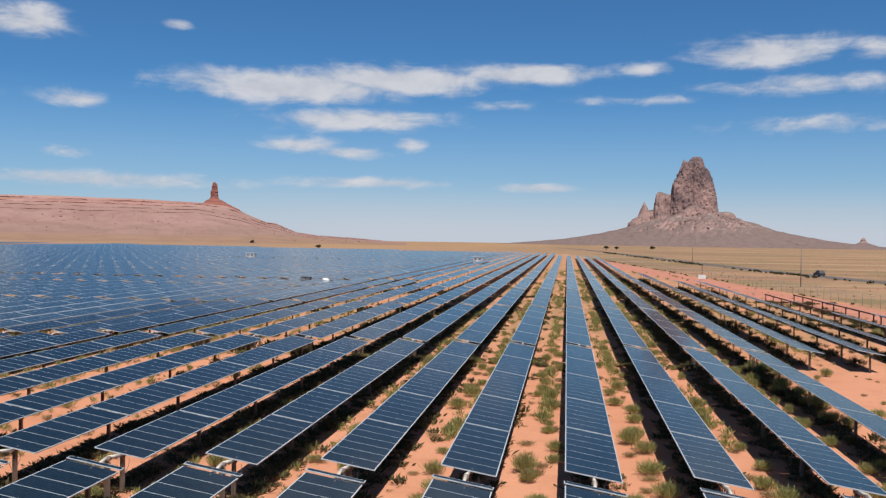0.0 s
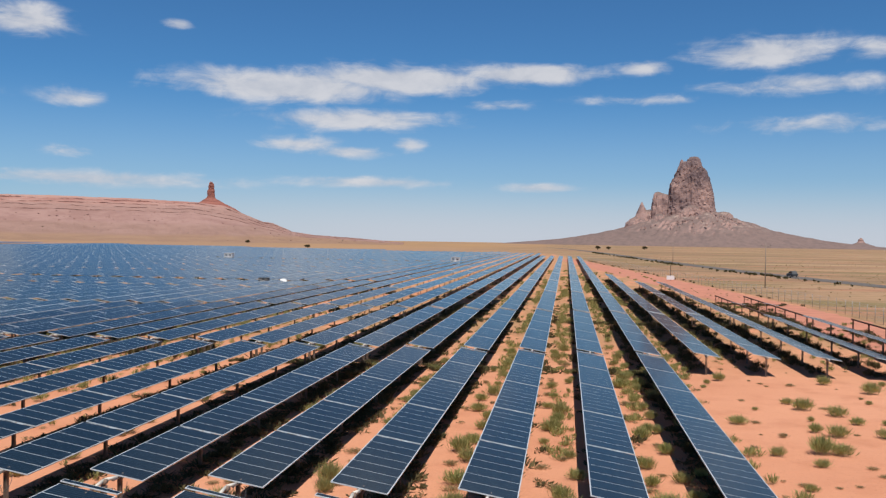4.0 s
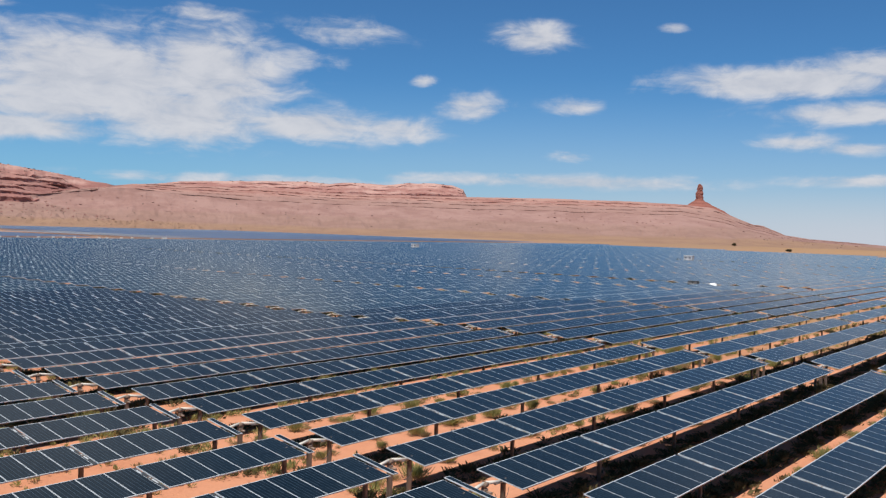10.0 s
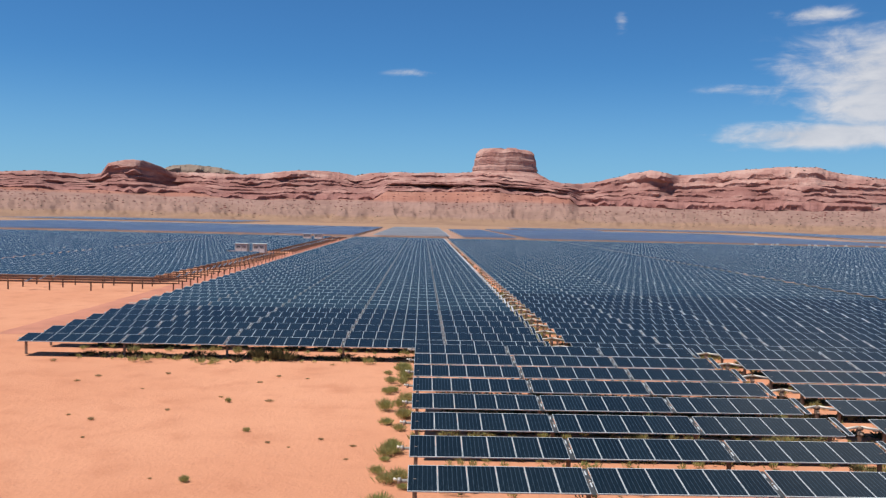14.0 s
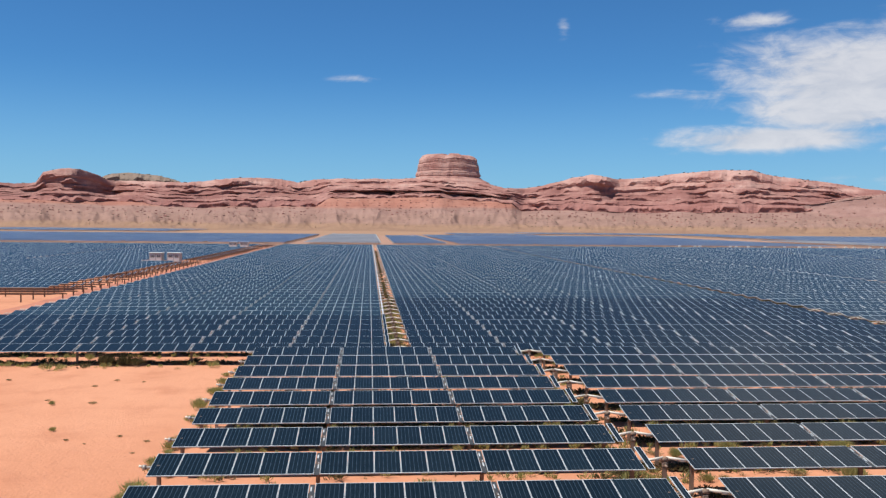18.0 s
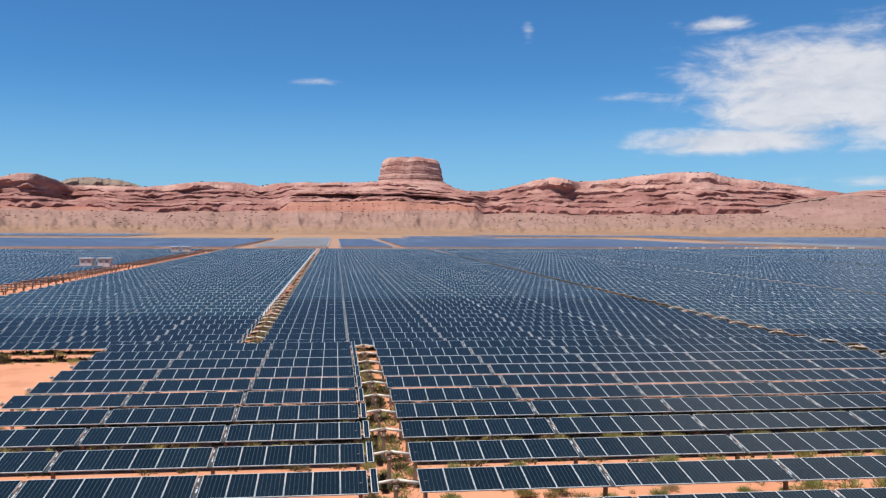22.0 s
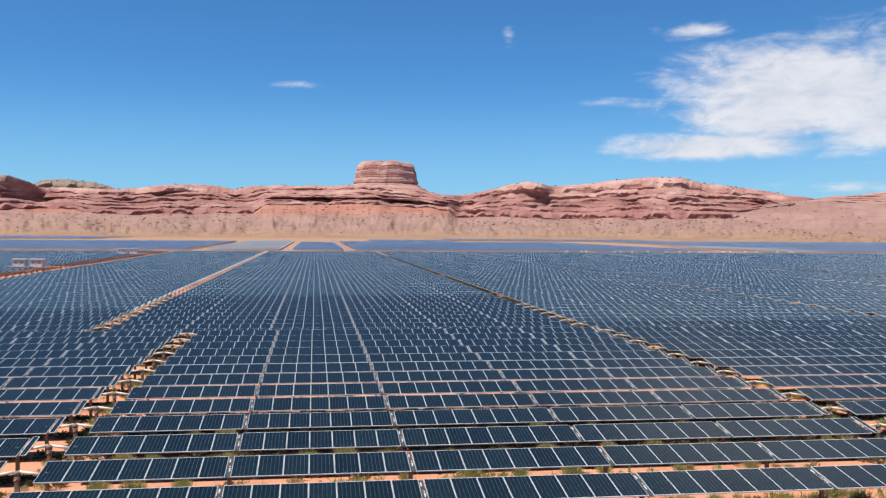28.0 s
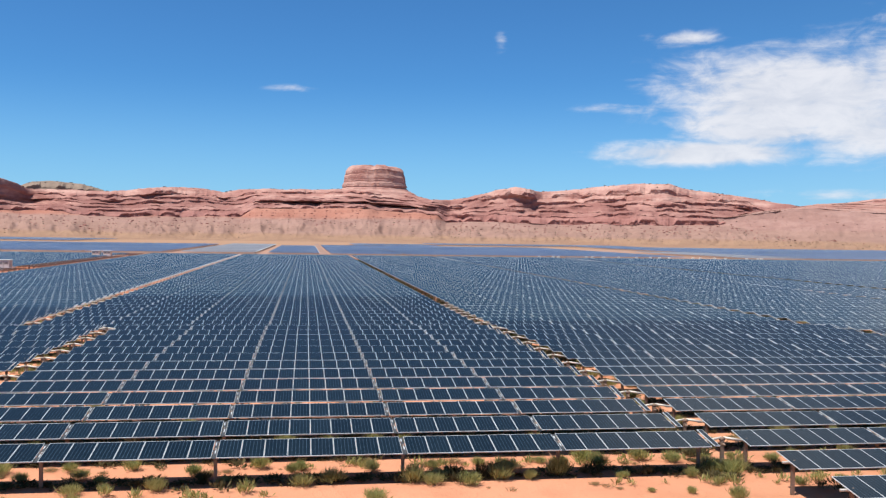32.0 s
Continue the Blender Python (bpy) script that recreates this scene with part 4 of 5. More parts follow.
    bz = 122 * np.exp(-(np.hypot(bu + 10, bw * 1.1) / 270) ** 1.5) + 76 * np.exp(-(np.hypot(bu + 10, bw * 1.1) / 800) ** 2) - 34
    at = np.stack([cx + bu * c - bw * s, cy + bu * s + bw * c, bz], 1)
    tagged(put_part("fallen_block", blocks_mesh("fallen_block", at, rng.uniform(2, 6, 900), 0.9, rng, PEAK_ROCK), root), kind="stuff")


volcanic_neck()
tower("far_butte", -17.27, 4750, -20, ((-5, 110), (22, 60), (30, 34), (36, 18), (42, 13), (52, 10), (56, 6), (58, 3)), PEAK_ROCK, "tiny dark butte on the far skyline", 71.0, 0.8, 0.1, 40, 30, 0.02, 12)


# ---- drive posts in the aisles between the tables ----
def drive_meshes():
    bm = bmesh.new()
    h = TUBE_Z - 0.15
    box(bm, 0, 0, h / 2 - 0.1, 0.014, 0.16, h + 0.2)
    box(bm, -0.07, 0, h / 2 - 0.1, 0.014, 0.16, h + 0.2)
    box(bm, 0.07, 0, h / 2 - 0.1, 0.014, 0.16, h + 0.2)
    post = mesh_of("post", bm, RUST)
    bm = bmesh.new()
    rod(bm, (0, -0.12, TUBE_Z - 0.03), (0, 0.12, TUBE_Z - 0.03), 0.1, 12)
    box(bm, 0.0, 0, TUBE_Z - 0.24, 0.18, 0.2, 0.2, bevel=0.02)
    rod(bm, (0.1, 0, TUBE_Z - 0.26), (0.3, 0, TUBE_Z - 0.26), 0.05, 10)
    gear = mesh_of("gearbox", bm, RUST)
    bm = bmesh.new()
    rod(bm, (0, 0.06, TUBE_Z + 0.03), (0, 0.97, TUBE_Z - 0.12), 0.06, 8)
    arm = mesh_of("arm", bm, CREAM)
    bm = bmesh.new()
    rings = []
    for i in range(9):
        a = i / 8
        p = Vector((0.32 + 0.05 * math.sin(a * 9), 0.1 + 0.85 * a, TUBE_Z - 0.25 - 0.5 * math.sin(a * math.pi)))
        rings.append([bm.verts.new(p + Vector((0.01 * math.cos(n * 1.2566), 0, 0.01 * math.sin(n * 1.2566)))) for n in range(5)])
    for r, s in zip(rings, rings[1:]):
        for n in range(5):
            bm.faces.new((r[n], r[(n + 1) % 5], s[(n + 1) % 5], s[n]))
    cable = mesh_of("cable", bm, DARK)
    return post, gear, arm, cable


def drive_post(k, y):
    post, gear, arm, cable = DRIVE
    root = thing("tracker_drive", pose(row_x(k), y, sunk(row_x(k))), "steel drive post with a gearbox between two panel tables", "tracker drive", "tracker drives in the aisles")
    put_part("post", post, root, None, "weathered brown steel pile")
    put_part("gearbox", gear, root)
    for turn in (0, 180):
        put_part("arm", arm, root, pose(0, 0, 0, 0, 0, turn), "pale metal coupling arm")
    put_part("cable", cable, root, None, "dark sagging cable")


DRIVE = drive_meshes()
for k in range(-5, 8):
    drive_post(k, Y_NORTH - 0.85)
for k in range(-5, 16):
    drive_post(k, Y_NORTH + FULL_LEN + 0.95)
for k in range(8, 19):
    drive_post(k, Y_NORTH - 9.2 - 0.85)

# small motors on the southern ends of the short tables
for k in range(-5, 8):
    root = thing("tube_end_bearing", pose(row_x(k), Y_SOUTH - 0.28, 0), "small steel bearing with a pale cap on a tube end", "bearing", "tube end bearings")
    bm = bmesh.new()
    rod(bm, (0, -0.06, TUBE_Z - 0.11), (0, 0.06, TUBE_Z - 0.11), 0.11, 12)
    part("bearing", bm, STEEL, root)
    bm = bmesh.new()
    rod(bm, (0, -0.2, TUBE_Z - 0.05), (0, -0.06, TUBE_Z - 0.09), 0.055, 10, 0.04)
    part("cap", bm, CREAM, root, "pale domed cap")


# ---- rows without panels at the edges of the blocks ----
def bare_tracker(k, y, length=FULL_LEN, posts=8):
    root = thing("bare_tracker", pose(row_x(k), y, sunk(row_x(k))), "brown steel tracker frame without panels on piles", "steel frame", "bare tracker frames")
    bm = bmesh.new()
    box(bm, 0, length / 2, TUBE_Z - 0.1, 0.16, length + 0.5, 0.16, bevel=0.015)
    part("torque_tube", bm, BROWN_STEEL, root)
    for i in range(posts):
        put_part("post", BROWN_POST, root, Matrix.Translation((0, 0.3 + i * (length - 0.6) / (posts - 1), 0)))
    put_part("controller_panel", WING, root, Matrix.Translation((0, length / 2, 0.05)) @ LEAN, "narrow framed strip panel")


for k in (20, 21, 22):
    for n in range(4):
        bare_tracker(k, SOUTH_TUBES - FULL_LEN - n * (FULL_LEN + AISLE))
for k in range(23, 82):
    if k not in BY_STATION:
        bare_tracker(k, SOUTH_PANELS + 0.3, SOUTH_TUBES - SOUTH_PANELS - 0.4, 3)
bare_tracker(-11, Y_NORTH + FULL_LEN + AISLE)
for k in (-9, -10):
    bare_tracker(k, Y_NORTH + 2 * (FULL_LEN + AISLE))


# ---- inverter stations ----
def inverter_station(x, y, turn, w=3.0, d=2.4, h=2.5, label="pale grey inverter cabinet on steel legs beside the service road"):
    root = thing("inverter_station", pose(x, y, 0, 0, 0, turn), label, "inverter cabinet", "inverter stations")
    lift = 0.45
    bm = bmesh.new()
    box(bm, 0, 0, lift + h / 2, d, w, h, bevel=0.04)
    part("cabinet", bm, GREY_PAINT if turn == 0 else WHITE, root)
    bm = bmesh.new()
    box(bm, 0, 0, lift + h + 0.06, d + 0.3, w + 0.3, 0.12, bevel=0.03)
    part("roof", bm, PAINT, root, "pale overhanging roof")
    for sy in (-1, 1):
        bm = bmesh.new()
        box(bm, d / 2 + 0.02, sy * w * 0.24, lift + h * 0.47, 0.05, w * 0.42, h * 0.82, bevel=0.015)
        door = part("door", bm, PAINT, root)
        bm = bmesh.new()
        for i in range(7):
            box(bm, d / 2 + 0.055, sy * w * 0.24, lift + h * 0.6 + i * 0.09, 0.03, w * 0.3, 0.05)
        part("louvre", bm, DARK, door, "dark louvred vent")
        for sx in (-1, 1):
            bm = bmesh.new()
            box(bm, sx * (d / 2 - 0.15), sy * (w / 2 - 0.15), lift / 2 - 0.05, 0.16, 0.16, lift + 0.1)
            part("leg", bm, RUST, root)
    bm = bmesh.new()
    box(bm, -d / 2 - 0.35, 0, lift + 0.55, 0.6, w * 0.6, 1.1, bevel=0.03)
    part("transformer", bm, DARK, root, "dark transformer box")


for x, y in ((-187.5, -25.8), (-187.5, -21.6), (-311, -26.0), (-311, -21.8)):
    inverter_station(x, y, 0)
WIDE_Y = Y_NORTH + 3 * (FULL_LEN + AISLE) + SHORT_LEN + WIDE / 2 - 0.2
WIDE_Y2 = WIDE_Y + 4 * FULL_LEN + 3 * AISLE + WIDE
for x, y in ((-25.5, WIDE_Y2), (-112, WIDE_Y2 + 1), (-246, WIDE_Y2)):
    inverter_station(x, y, -90, 3.2, 2.2, 2.3, "white inverter cabinet in a gap between rows of panels")


def transformer_cabinet(x, y):
    root = thing("transformer_cabinet", pose(x, y, 0), "dark grey twin transformer cabinet in a gap between panels", "cabinet")
    for dx in (-0.5, 0.5):
        bm = bmesh.new()
        box(bm, dx, 0, 0.95, 0.9, 1.0, 1.5, bevel=0.04)
        body = part("cabinet", bm, DARK, root)
        for i in range(6):
            bm = bmesh.new()
            box(bm, dx, -0.52, 0.5 + 0.18 * i, 0.7, 0.06, 0.09)
            part("cooling_fin", bm, STEEL, body, "steel cooling fin")
    bm = bmesh.new()
    box(bm, 0, 0, 0.1, 2.3, 1.4, 0.22, bevel=0.03)
    part("plinth", bm, PAINT, root, "pale concrete plinth")


transformer_cabinet(-43.0, WIDE_Y - 0.5)
pile = thing("tarpaulin_heap", pose(-39.2, WIDE_Y - 0.5, 0), "white tarpaulin draped over a low heap", "tarpaulin")
bm = bmesh.new()
bmesh.ops.create_cone(bm, cap_ends=True, segments=14, radius1=1.9, radius2=0.25, depth=1.5, matrix=Matrix.Translation((0, 0, 0.75)))
for v in bm.verts:
    v.co.x += 0.35 * math.sin(v.co.y * 3.1) * v.co.z
    v.co.y *= 0.8
part("cover", bm, WHITE, pile)


# invented crates stand in for a row of unidentified pale dots
def stand_in_crate(y):
    root = thing("stand_in_crate", pose(-394 + 1.5 * math.sin(y), y, 0, 0, 0, 8 * math.sin(3 * y)), "pale invented crate on a pallet standing in for a pale dot beside the dirt road", "crate", "module crates")
    bm = bmesh.new()
    box(bm, 0, 0, 0.08, 1.1, 1.1, 0.16)
    part("pallet", bm, WOOD, root, "brown wooden pallet")
    bm = bmesh.new()
    box(bm, 0, 0, 0.62, 1.0, 1.0, 0.95, bevel=0.05)
    part("crate", bm, CREAM, root)


for i in range(22):
    if i % 5 != 3:
        stand_in_crate(176 + 6.0 * i + 1.5 * math.sin(i * 2.0))


# ---- ribbons of road and the eastern fence ----
def ribbon(name, points, width, mat, label, lift, wob=0.0):
    pts = np.array(points, float)
    t = np.linspace(0, len(pts) - 1, 40 * (len(pts) - 1))
    c = np.stack([np.interp(t, np.arange(len(pts)), pts[:, i]) for i in (0, 1)], 1)
    for _ in range(60):
        c[1:-1] = (c[:-2] + c[2:]) / 2 * 0.5 + c[1:-1] * 0.5
    d = np.gradient(c, axis=0)
    n = np.stack([d[:, 1], -d[:, 0]], 1) / np.linalg.norm(d, axis=1)[:, None]
    w = width / 2 * (1 + wob * wave(np.arange(len(c)) * 1.0, np.zeros(len(c)), 0.2, 5.0, 3))
    edge = [c + n * w[:, None] * f for f in (-1, 0, 1)]
    x, y = np.stack([e[:, 0] for e in edge]), np.stack([e[:, 1] for e in edge])
    z = land(x, y) + lift
    z[1] += lift * 0.5
    return tagged(new(name, grid_mesh(name, x, y, z, mat)), label, "road", kind="structure")


def fence_x(y):
    return 53.0 - 0.1 * max(y - 140.0, 0.0)


ribbon("dirt_road", [(fence_x(y) - 6.4, y) for y in range(60, 470, 40)], 10.5, TRACK, "graded red dirt road along the fence", 0.012, 0.15)
HIGHWAY = ((150, -60), (118, 100), (90, 215), (81, 265), (74.5, 310), (66, 387), (57, 505), (41, 715), (22, 900), (-10, 1150))
ribbon("highway", HIGHWAY, 8.0, ASPHALT, "old grey two-lane asphalt highway", 0.05)
ribbon("service_road", ((-45, -14.5), (-100, -14.8), (-200, -14.8), (-330, -14.5), (-368, -14)), 6.0, TRACK, "pale graded dirt service road", 0.012, 0.1)
ribbon("cross_road", ((-378, -280), (-377, 60), (-376, 300), (-376, 660)), 16.0, DUST, "graded dirt road between two blocks of panels", 0.014, 0.1)
ribbon("far_road", ((-352, 65.5), (-480, 66), (-720, 66), (-900, 67)), 4.0, DUST, "pale dirt road running out to the mesa", 0.016, 0.1)


def fence():
    root = thing("wire_fence", pose(0, 0, 0), "thin wire fence on steel posts along the dirt road", "fence")
    bm = bmesh.new()
    rod(bm, (0, 0, -0.1), (0, 0, 2.1), 0.035, 6)
    post = mesh_of("post", bm, STEEL)
    ys = [70 + 3.05 * i for i in range(118)]
    for y in ys:
        put_part("post", post, root, Matrix.Translation((fence_x(y), y, 0)))
    for z in (0.35, 0.8, 1.25, 1.7, 2.0):
        bm = bmesh.new()
        rod(bm, (fence_x(ys[0]), ys[0], z), (fence_x(140), 140, z), 0.012, 4)
        rod(bm, (fence_x(140), 140, z), (fence_x(ys[-1]), ys[-1], z), 0.012, 4)
        part("wire", bm, STEEL, root)


fence()


def power_pole(x, y, h):
    root = thing("power_pole", pose(x, y, float(land(np.array(x), np.array(y)))), "slim brown wooden power pole with a cross arm", "power pole", "power poles")
    bm = bmesh.new()
    rod(bm, (0, 0, -0.5), (0, 0, h), 0.11, 10, 0.07)
    part("pole", bm, POLE_WOOD, root)
    bm = bmesh.new()
    box(bm, 0, 0, h - 0.7, 2.2, 0.1, 0.12, bevel=0.01)
    arm = part("cross_arm", bm, POLE_WOOD, root)
    for dx in (-1, 0, 1):
        bm = bmesh.new()
        rod(bm, (dx, 0, h - 0.62), (dx, 0, h - 0.4), 0.05, 8, 0.03)
        part("insulator", bm, DARK, arm)


for x, y, h in ((57.4, 212, 9.8), (57.6, 385, 9.8)):
    power_pole(x, y, h)


def site_sign(x, y):
    root = thing("sign", pose(x, y, 0, 0, 0, -8), "white blank sign board on a tall dark post", "sign")
    bm = bmesh.new()
    box(bm, 0, 0, 1.9, 0.12, 0.12, 4.2, bevel=0.01)
    part("post", bm, WOOD, root)
    bm = bmesh.new()
    box(bm, 0, -0.09, 0.75, 1.9, 0.05, 1.0, bevel=0.01)
    part("board", bm, WHITE, root, "white blank board")


site_sign(40.2, 238)


# ---- desert plants ----
def shrub_arrays(rng, count, radius, height, blade, width):
    """A tuft of thin blades that fan out from a few roots."""
    root = rng.normal(0, radius * 0.22, (count, 2))
    turn = rng.uniform(0, 2 * np.pi, count)
    out = rng.uniform(0.15, 1.0, count) ** 0.7 * radius * 0.8
    top = height * (1.05 - 0.55 * (out / radius) ** 2) * rng.uniform(0.55, 1.0, count)
    start = np.stack([root[:, 0], root[:, 1], rng.uniform(0, 0.45, count) * top], 1)
    tip = np.stack([root[:, 0] + out * np.cos(turn), root[:, 1] + out * np.sin(turn), top], 1)
    start[:, :2] += (tip[:, :2] - start[:, :2]) * rng.uniform(0, 0.6, count)[:, None]
    side = np.cross(tip - start, rng.normal(0, 1, (count, 3)))
    side *= (width * rng.uniform(0.6, 1.4, count) / (np.linalg.norm(side, axis=1) + 1e-6))[:, None]
    mid = (start + tip) / 2 + rng.normal(0, blade, (count, 3)) * 0.3
    v = np.stack([start, mid - side, tip, mid + side], 1).reshape(-1, 3)
    v[:, 2] = np.maximum(v[:, 2], -0.02)
    return v, np.arange(count * 4).reshape(-1, 4)


RNG = np.random.default_rng(7)
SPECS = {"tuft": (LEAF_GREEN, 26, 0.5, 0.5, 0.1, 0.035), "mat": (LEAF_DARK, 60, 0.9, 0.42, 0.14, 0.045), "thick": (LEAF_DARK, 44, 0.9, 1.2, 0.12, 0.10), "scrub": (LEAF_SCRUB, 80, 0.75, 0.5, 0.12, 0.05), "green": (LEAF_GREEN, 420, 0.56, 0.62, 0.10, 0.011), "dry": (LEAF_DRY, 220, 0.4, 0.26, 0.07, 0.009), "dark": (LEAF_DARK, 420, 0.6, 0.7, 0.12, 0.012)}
TUFTS = {}
for key, (leaf, count, radius, height, blade, width) in SPECS.items():
    TUFTS[key] = []
    for i in range(5):
        v, q = shrub_arrays(RNG, count, radius * RNG.uniform(0.85, 1.15), height * RNG.uniform(0.8, 1.2), blade, width)
        TUFTS[key].append((v, q, raw_mesh("shrub", v, q, [leaf])))

SHRUB_TAGS = {"green": ("rounded green sagebrush on orange sand", "shrub", "green shrubs"),
              "dry": ("small dry tan tuft of desert grass", "grass tuft", "dry tufts"),
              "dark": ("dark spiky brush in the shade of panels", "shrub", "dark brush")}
SHRUB_NAMES = {"green": "shrub", "dry": "grass_tuft", "dark": "brush"}


def plant(kind, x, y, size):
    v, q, me = TUFTS[kind][int(RNG.integers(5))]
    ob = new(SHRUB_NAMES[kind], me)
    ob.matrix_basis = pose(x, y, 0, 0, 0, float(RNG.uniform(0, 360))) @ Matrix.Diagonal((size, size, size * float(RNG.uniform(0.75, 1.1)), 1))
    return tagged(ob, *SHRUB_TAGS[kind])


def thicket(name, kind, spots, label, share=0.25, broad=2.0):
    """Plants past counting, in one mesh."""
    vs, qs, base = [], [], 0
    for x, y, size in spots:
        v, q, _ = TUFTS[kind][int(RNG.integers(5))]
        keep = slice(0, int(len(q) * share))
        a = RNG.uniform(0, 2 * np.pi)
        c, s = math.cos(a), math.sin(a)
        w = v.reshape(-1, 4, 3)[keep].copy()
        mid = (w[:, 1] + w[:, 3]) / 2
        w[:, 1] = mid + (w[:, 1] - mid) * broad
        w[:, 3] = mid + (w[:, 3] - mid) * broad
        w = w.reshape(-1, 3)
        w = np.stack([w[:, 0] * c - w[:, 1] * s, w[:, 0] * s + w[:, 1] * c, w[:, 2]], 1) * size + (x, y, 0)
        vs.append(w)
        qs.append(np.arange(len(w)).reshape(-1, 4) + base)
        base += len(w)
    me = raw_mesh(name, np.concatenate(vs), np.concatenate(qs), [SPECS[kind][0]])
    return tagged(new(name, me), label, "brush", kind="stuff")


def lane(k):
    """Span in x of the open lane east of row k."""
    return X_ZERO - PITCH * k, X_ZERO - PITCH * (k - 1) - 2 * HALF_X


# open sand east of the short rows
for i in range(100):
    x, y = RNG.uniform(22.6, 50), RNG.uniform(26, 75)
    plant("green", x, y, RNG.uniform(0.45, 1.6) * (0.75 if x < 26 else 1.0))
for i in range(110):
    plant("dry", RNG.uniform(22.3, 50), RNG.uniform(22, 75), RNG.uniform(0.35, 1.0))
# along the last row
for i in range(34):
    y = RNG.uniform(18, 74)
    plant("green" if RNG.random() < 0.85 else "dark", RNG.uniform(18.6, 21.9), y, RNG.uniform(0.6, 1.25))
for y in (57.0, 60.6, 67.4, 74.9, 75.6, 76.3):
    plant("green", 20.9 + RNG.uniform(-0.5, 0.7), y, 1.35)
# southern edge of the short tables and the bare sand beside them
for i in range(34):
    k = RNG.integers(-1, 8)
    plant("green", row_x(k) + RNG.uniform(-1.6, 1.6), RNG.uniform(15.2, 17.0), RNG.uniform(0.5, 1.1))
for i in range(3):
    plant("green", RNG.uniform(-29, 4), RNG.uniform(4, 15), RNG.uniform(0.3, 0.7))
for i in range(30):
    plant("dry", RNG.uniform(-31, 5), RNG.uniform(-6, 16.5), RNG.uniform(0.25, 0.7))
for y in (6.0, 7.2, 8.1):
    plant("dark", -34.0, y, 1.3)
# lanes near the camera's first stretch
for k in range(-4, 3):
    a, b = lane(k)
    y = 36.0
    while y < 86:
        y += RNG.uniform(1.4, 3.8)
        plant("green", RNG.uniform(a + 0.5, b - 0.3), y, RNG.uniform(0.55, 1.35))
        plant("dry", RNG.uniform(a + 0.4, b - 0.3), y + RNG.uniform(-1.5, 1.5), RNG.uniform(0.6, 1.3))

spots_green, spots_dry, spots_dark = [], [], []
for k in range(-11, 24):
    a, b = lane(k)
    lo = 17 if k <= 7 else -8
    n_green = 14 if k < -9 else 60 if k < -5 else 150 if k < 3 else 46
    for i in range(n_green):
        y = RNG.uniform(lo, 150 if k < -8 else 290 if k < 3 else 150)
        if (k < -5 and y < 78) or (-4 <= k <= 2 and y < 86):
            continue
        if RNG.random() < (0.5 + 0.5 * math.sin(y * 0.11 + k * 1.7)):
            spots_green.append((RNG.uniform(a + 0.3, b - 0.2), y, RNG.uniform(0.45, 1.05)))
    for i in range(0 if k < -10 else 60 if k < 3 else 40):
        y = RNG.uniform(lo, 200)
        if not (k < -5 and y < 78):
            spots_dry.append((RNG.uniform(a, b), y, RNG.uniform(0.4, 1.1)))
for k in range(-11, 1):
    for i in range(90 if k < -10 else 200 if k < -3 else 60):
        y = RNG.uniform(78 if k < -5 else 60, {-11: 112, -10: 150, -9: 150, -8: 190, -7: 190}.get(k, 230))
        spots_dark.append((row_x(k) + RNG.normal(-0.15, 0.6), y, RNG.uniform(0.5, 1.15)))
spots_under, spots_shade_mat = [], []
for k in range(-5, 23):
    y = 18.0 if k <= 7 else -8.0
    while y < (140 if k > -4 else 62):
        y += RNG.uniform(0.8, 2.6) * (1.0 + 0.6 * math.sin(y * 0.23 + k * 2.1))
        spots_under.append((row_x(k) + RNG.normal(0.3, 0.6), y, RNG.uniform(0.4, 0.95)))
spots_tuft = []
for k in range(1, 22):
    a, b = lane(k)
    for i in range(190):
        y = RNG.uniform(18 if k <= 7 else -8, 125)
        spots_tuft.append((a + RNG.uniform(-0.5, 0.9) if RNG.random() < 0.75 else RNG.uniform(a, b), y, RNG.uniform(0.35, 0.9)))
for k in range(-6, 1):
    a, b = lane(k)
    for i in range(330):
        y = RNG.uniform(48 if k > -6 else 80, 200)
        if RNG.random() < 0.45 + 0.55 * math.sin(y * 0.16 + k * 2.3):
            spots_tuft.append((RNG.normal((a + b) / 2 + 0.15, 0.28), y, RNG.uniform(0.5, 1.05)))
for k in range(-5, 19):
    for i in range(12):
        spots_tuft.append((row_x(k) + RNG.uniform(-2.1, 2.1), (Y_NORTH - 0.95 if k <= 7 else Y_NORTH - 10.1) + RNG.uniform(-0.8, 0.8), RNG.uniform(0.4, 0.9)))
# dark brush mats: some growth, mostly added to deepen shade under tables
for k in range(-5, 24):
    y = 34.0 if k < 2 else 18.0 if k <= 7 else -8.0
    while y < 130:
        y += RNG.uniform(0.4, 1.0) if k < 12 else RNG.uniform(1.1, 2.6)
        spots_shade_mat.append((row_x(k) + RNG.normal(-0.3, 0.33), y, RNG.uniform(0.5, 1.0)) if k > 1 else (row_x(k) + RNG.normal(0.0, 0.25), y, RNG.uniform(0.4, 0.75)))
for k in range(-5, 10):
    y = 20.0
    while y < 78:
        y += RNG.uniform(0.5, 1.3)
        spots_shade_mat.append((row_x(k) + RNG.uniform(-0.75, 0.65), y, RNG.uniform(0.45, 0.85)))
for k in range(-5, 20):
    y0 = Y_NORTH - 0.95 if k <= 7 else Y_NORTH - 10.1
    for y in (y0, Y_NORTH + FULL_LEN + 0.95):
        for i in range(3):
            spots_green.append((row_x(k) + RNG.uniform(-2.2, 2.2), y + RNG.uniform(-0.7, 0.7), RNG.uniform(0.4, 0.9)))
spots_far, spots_thick = [], []
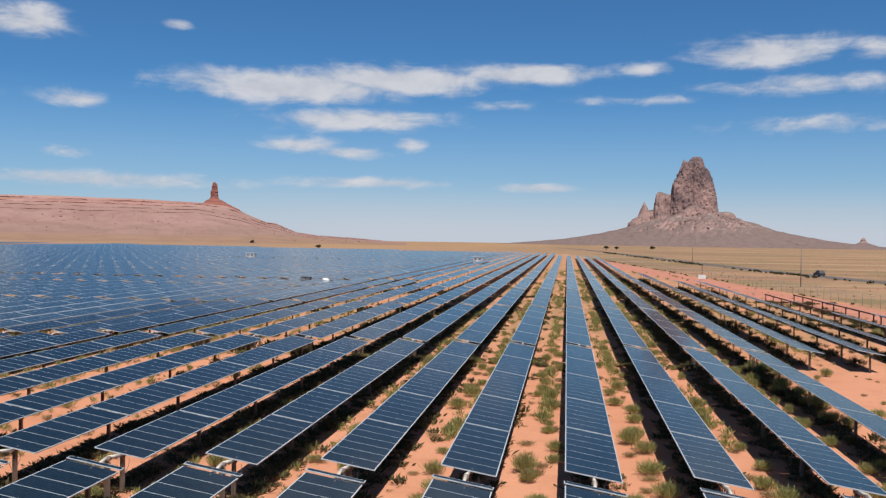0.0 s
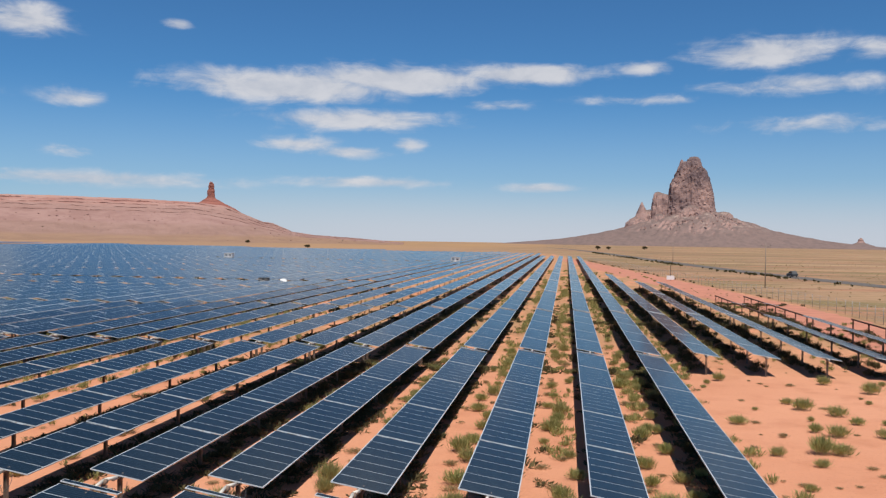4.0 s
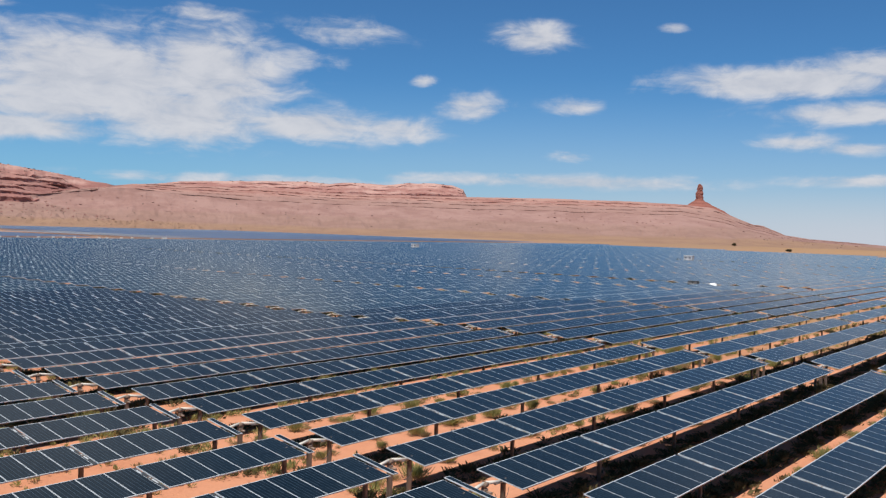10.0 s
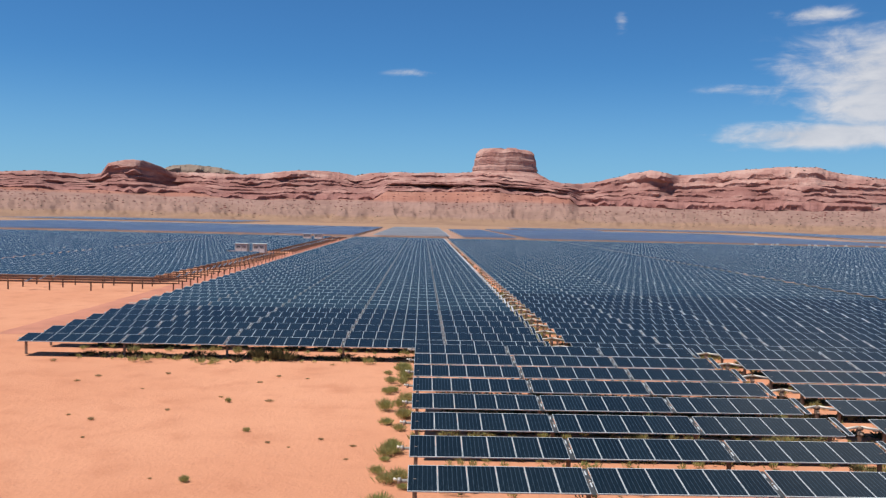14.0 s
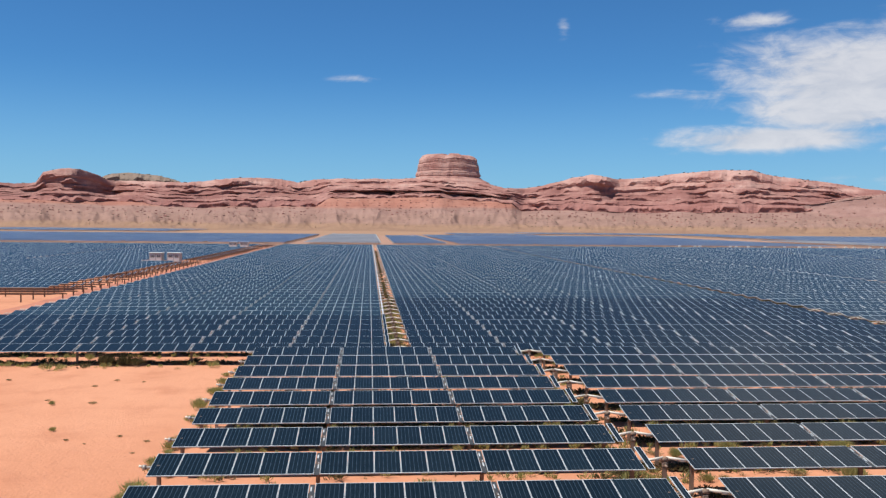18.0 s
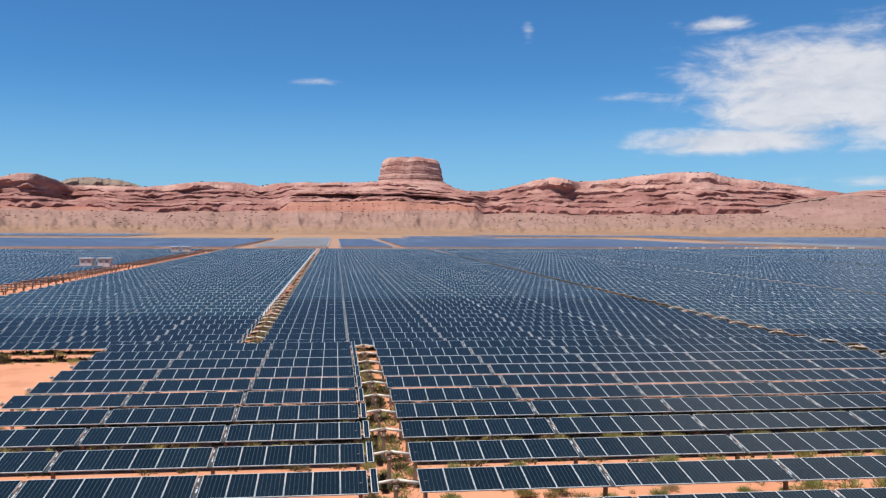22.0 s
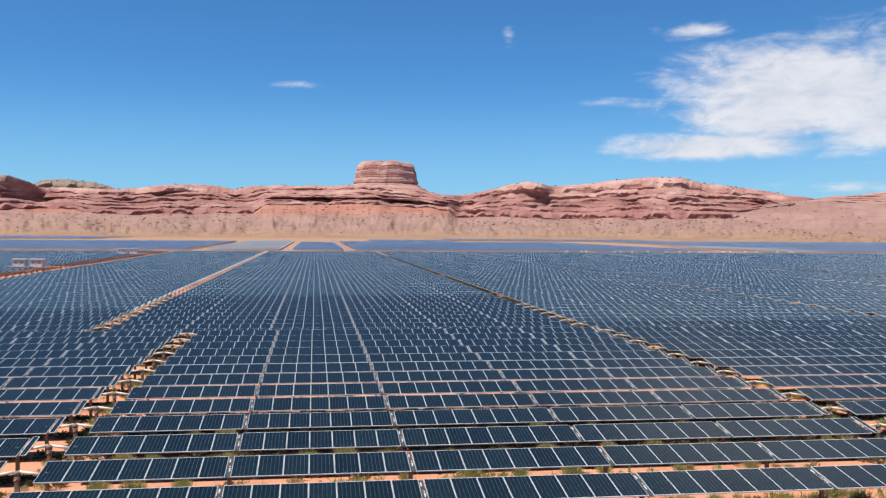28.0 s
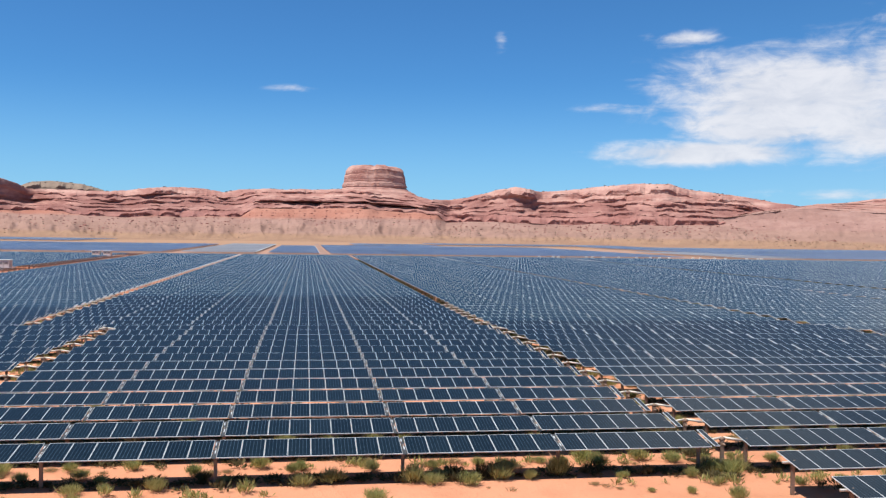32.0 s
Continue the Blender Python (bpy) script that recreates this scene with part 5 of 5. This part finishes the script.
for k in range(-11, 72):
    ends = [Y_NORTH + n * (FULL_LEN + AISLE) - 0.95 for n in ((1, 2, 3) if k > -6 else (2, 3))]
    if k > -6:
        ends.append(Y_NORTH - 0.95 if k <= 7 else Y_NORTH - 10.1)
    for y in ends:
        for i in range(8 if y > 110 else 10 if y > 60 else 4):
            if y > 60 and k > 2:
                spots_thick.append((row_x(k) + RNG.uniform(-2.1, 2.1), y + RNG.uniform(-0.8, 6.0), RNG.uniform(0.5, 1.0)))
            else:
                spots_far.append((row_x(k) + RNG.uniform(-2.1, 2.1), y + RNG.normal(0, 0.6), RNG.uniform(0.5, 1.0)))
    if k >= 5:
        for y in (WIDE_Y, WIDE_Y2):
            for i in range(18 if k < 50 else 9):
                spots_thick.append((row_x(k) + RNG.uniform(-2.1, 2.1), y + RNG.uniform(-1.5, 7.0), RNG.uniform(0.7, 1.3)))
# dark brush here stands for plants and for shade in the gaps
thicket("aisle_brush", "thick", spots_thick, "dark brush that also stands in for shade in gaps between far panel tables", 0.45, 1.9)
thicket("aisle_scrub", "scrub", spots_far, "olive scrub in the gaps between panel tables", 1.0, 1.0)
thicket("lane_scrub", "green", spots_green, "green sagebrush growing in the lanes between panel rows", 0.19, 2.2)
thicket("dry_grass", "dry", spots_dry, "dry tan grass tufts between panel rows", 0.15, 2.4)
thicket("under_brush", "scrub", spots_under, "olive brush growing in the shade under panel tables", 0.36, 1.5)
thicket("lane_tufts", "tuft", spots_tuft, "olive green tufts along the panel lanes", 1.0, 1.0)
thicket("dead_brush", "mat", spots_shade_mat, "low dark brush mats deepening the shade under panel tables", 0.9, 1.0)
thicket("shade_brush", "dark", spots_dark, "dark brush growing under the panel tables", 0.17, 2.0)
fence_line = [(fence_x(y) + RNG.normal(0, 0.5), y, RNG.uniform(0.4, 1.0)) for y in RNG.uniform(150, 430, 46)]
thicket("fence_brush", "dark", fence_line, "dark brush caught along the wire fence")
plain_tufts = [(fence_x(y) + 3 + 160 * RNG.random() ** 1.3, y, RNG.uniform(0.5, 1.3)) for y in RNG.uniform(110, 560, 900)]
thicket("plain_grass", "dry", plain_tufts, "dry tan grass on the open plain", 0.12, 3.0)
road_side = []
hw = np.array(HIGHWAY, float)
for y in RNG.uniform(225, 700, 420):
    if RNG.random() > 0.5 + 0.5 * math.sin(y * 0.05) + 0.25 * math.sin(y * 0.31):
        continue
    road_side.append((np.interp(y, hw[:, 1], hw[:, 0]) - 7.0 + RNG.normal(0, 1.3), y, RNG.uniform(0.35, 0.95)))
thicket("roadside_brush", "thick", road_side, "dark brush along the highway's shoulder", 0.6, 1.5)


def juniper(x, y, size):
    """A low dark desert tree: trunk, limbs and a crown of leaf tufts."""
    root = thing("juniper_tree", pose(x, y, float(land(np.array(x), np.array(y))), 0, 0, float(RNG.uniform(0, 360))), "low dark green juniper standing alone on the dry plain", "tree", "junipers on the plain")
    root.scale = (size, size, size)
    bm = bmesh.new()
    rod(bm, (0, 0, -0.1), (0.05, 0, 0.9), 0.16, 8, 0.1)
    for i in range(5):
        a = i * 1.26
        rod(bm, (0.03, 0, 0.55 + 0.06 * i), (0.7 * math.cos(a), 0.7 * math.sin(a), 1.25 + 0.1 * i), 0.07, 6, 0.03)
    part("trunk", bm, WOOD, root)
    vs = []
    for i in range(16):
        v, q = shrub_arrays(RNG, 90, 0.55, 0.6, 0.14, 0.05)
        a, r = RNG.uniform(0, 2 * np.pi), 0.95 * RNG.random() ** 0.5
        vs.append(v + (r * math.cos(a), r * math.sin(a), 0.35 + 1.0 * RNG.random() * (1.1 - 0.5 * r)))
    v = np.concatenate(vs)
    put_part("crown", raw_mesh("crown", v, np.arange(len(v)).reshape(-1, 4), [LEAF_DARK]), root)


for x, y, size in ((-186, 690, 3.2), (-640, 1800, 7.0), (-655, 1840, 5.5), (46, 930, 4.2), (58, 960, 3.4), (100, 1020, 4.4), (60, 1000, 3.0)):
    juniper(x, y, size * 0.6)


def hull(bm, sections):
    """A closed shell through rounded cross sections (x, half width, bottom, top)."""
    rings = []
    for x, w, lo, hi in sections:
        r = min(w, (hi - lo) / 2) * 0.35
        pts = [(-w, lo + r), (-w, hi - r), (-w + r, hi), (w - r, hi), (w, hi - r), (w, lo + r), (w - r, lo), (-w + r, lo)]
        rings.append([bm.verts.new((x, y, z)) for y, z in pts])
    for a, b in zip(rings, rings[1:]):
        for i in range(8):
            bm.faces.new((a[i], a[(i + 1) % 8], b[(i + 1) % 8], b[i]))
    bm.faces.new(rings[0][::-1])
    bm.faces.new(rings[-1])


def car(x, y, turn):
    """A dark car on the highway: shell, cabin, windows, lamps and wheels."""
    root = thing("car", pose(x, y, float(land(np.array(x), np.array(y))) + 0.075, 0, 0, turn), "small dark car on the grey highway", "car")
    bm = bmesh.new()
    hull(bm, ((-2.3, 0.78, 0.45, 0.92), (-2.2, 0.88, 0.3, 1.0), (-0.9, 0.92, 0.26, 1.02), (0.9, 0.92, 0.26, 1.02), (2.0, 0.88, 0.28, 0.92), (2.3, 0.76, 0.4, 0.78)))
    part("body", bm, DARK, root)
    bm = bmesh.new()
    hull(bm, ((-2.05, 0.74, 0.98, 1.05), (-1.75, 0.72, 0.98, 1.6), (-0.9, 0.70, 0.98, 1.7), (0.2, 0.69, 0.98, 1.68), (1.05, 0.72, 0.98, 1.02)))
    part("cabin", bm, DARK, root)
    for side in (-1, 1):
        for a, b in ((-1.6, -0.75), (-0.62, 0.3)):
            bm = bmesh.new()
            box(bm, (a + b) / 2, side * 0.715, 1.32, b - a, 0.03, 0.36)
            part("side_window", bm, CELLS_FAR, root)
        for wx in (-1.4, 1.4):
            wheel = bmesh.new()
            rod(wheel, (wx, side * 0.70, 0.33), (wx, side * 0.93, 0.33), 0.33, 20)
            tyre = part("tyre", wheel, DARK, root)
            bm = bmesh.new()
            rod(bm, (wx, side * 0.92, 0.33), (wx, side * 0.945, 0.33), 0.2, 16)
            part("rim", bm, STEEL, tyre)
        bm = bmesh.new()
        box(bm, 2.24, side * 0.6, 0.68, 0.1, 0.26, 0.14)
        part("headlight", bm, WHITE, root)


car(79.0, 279.0, 98.0)
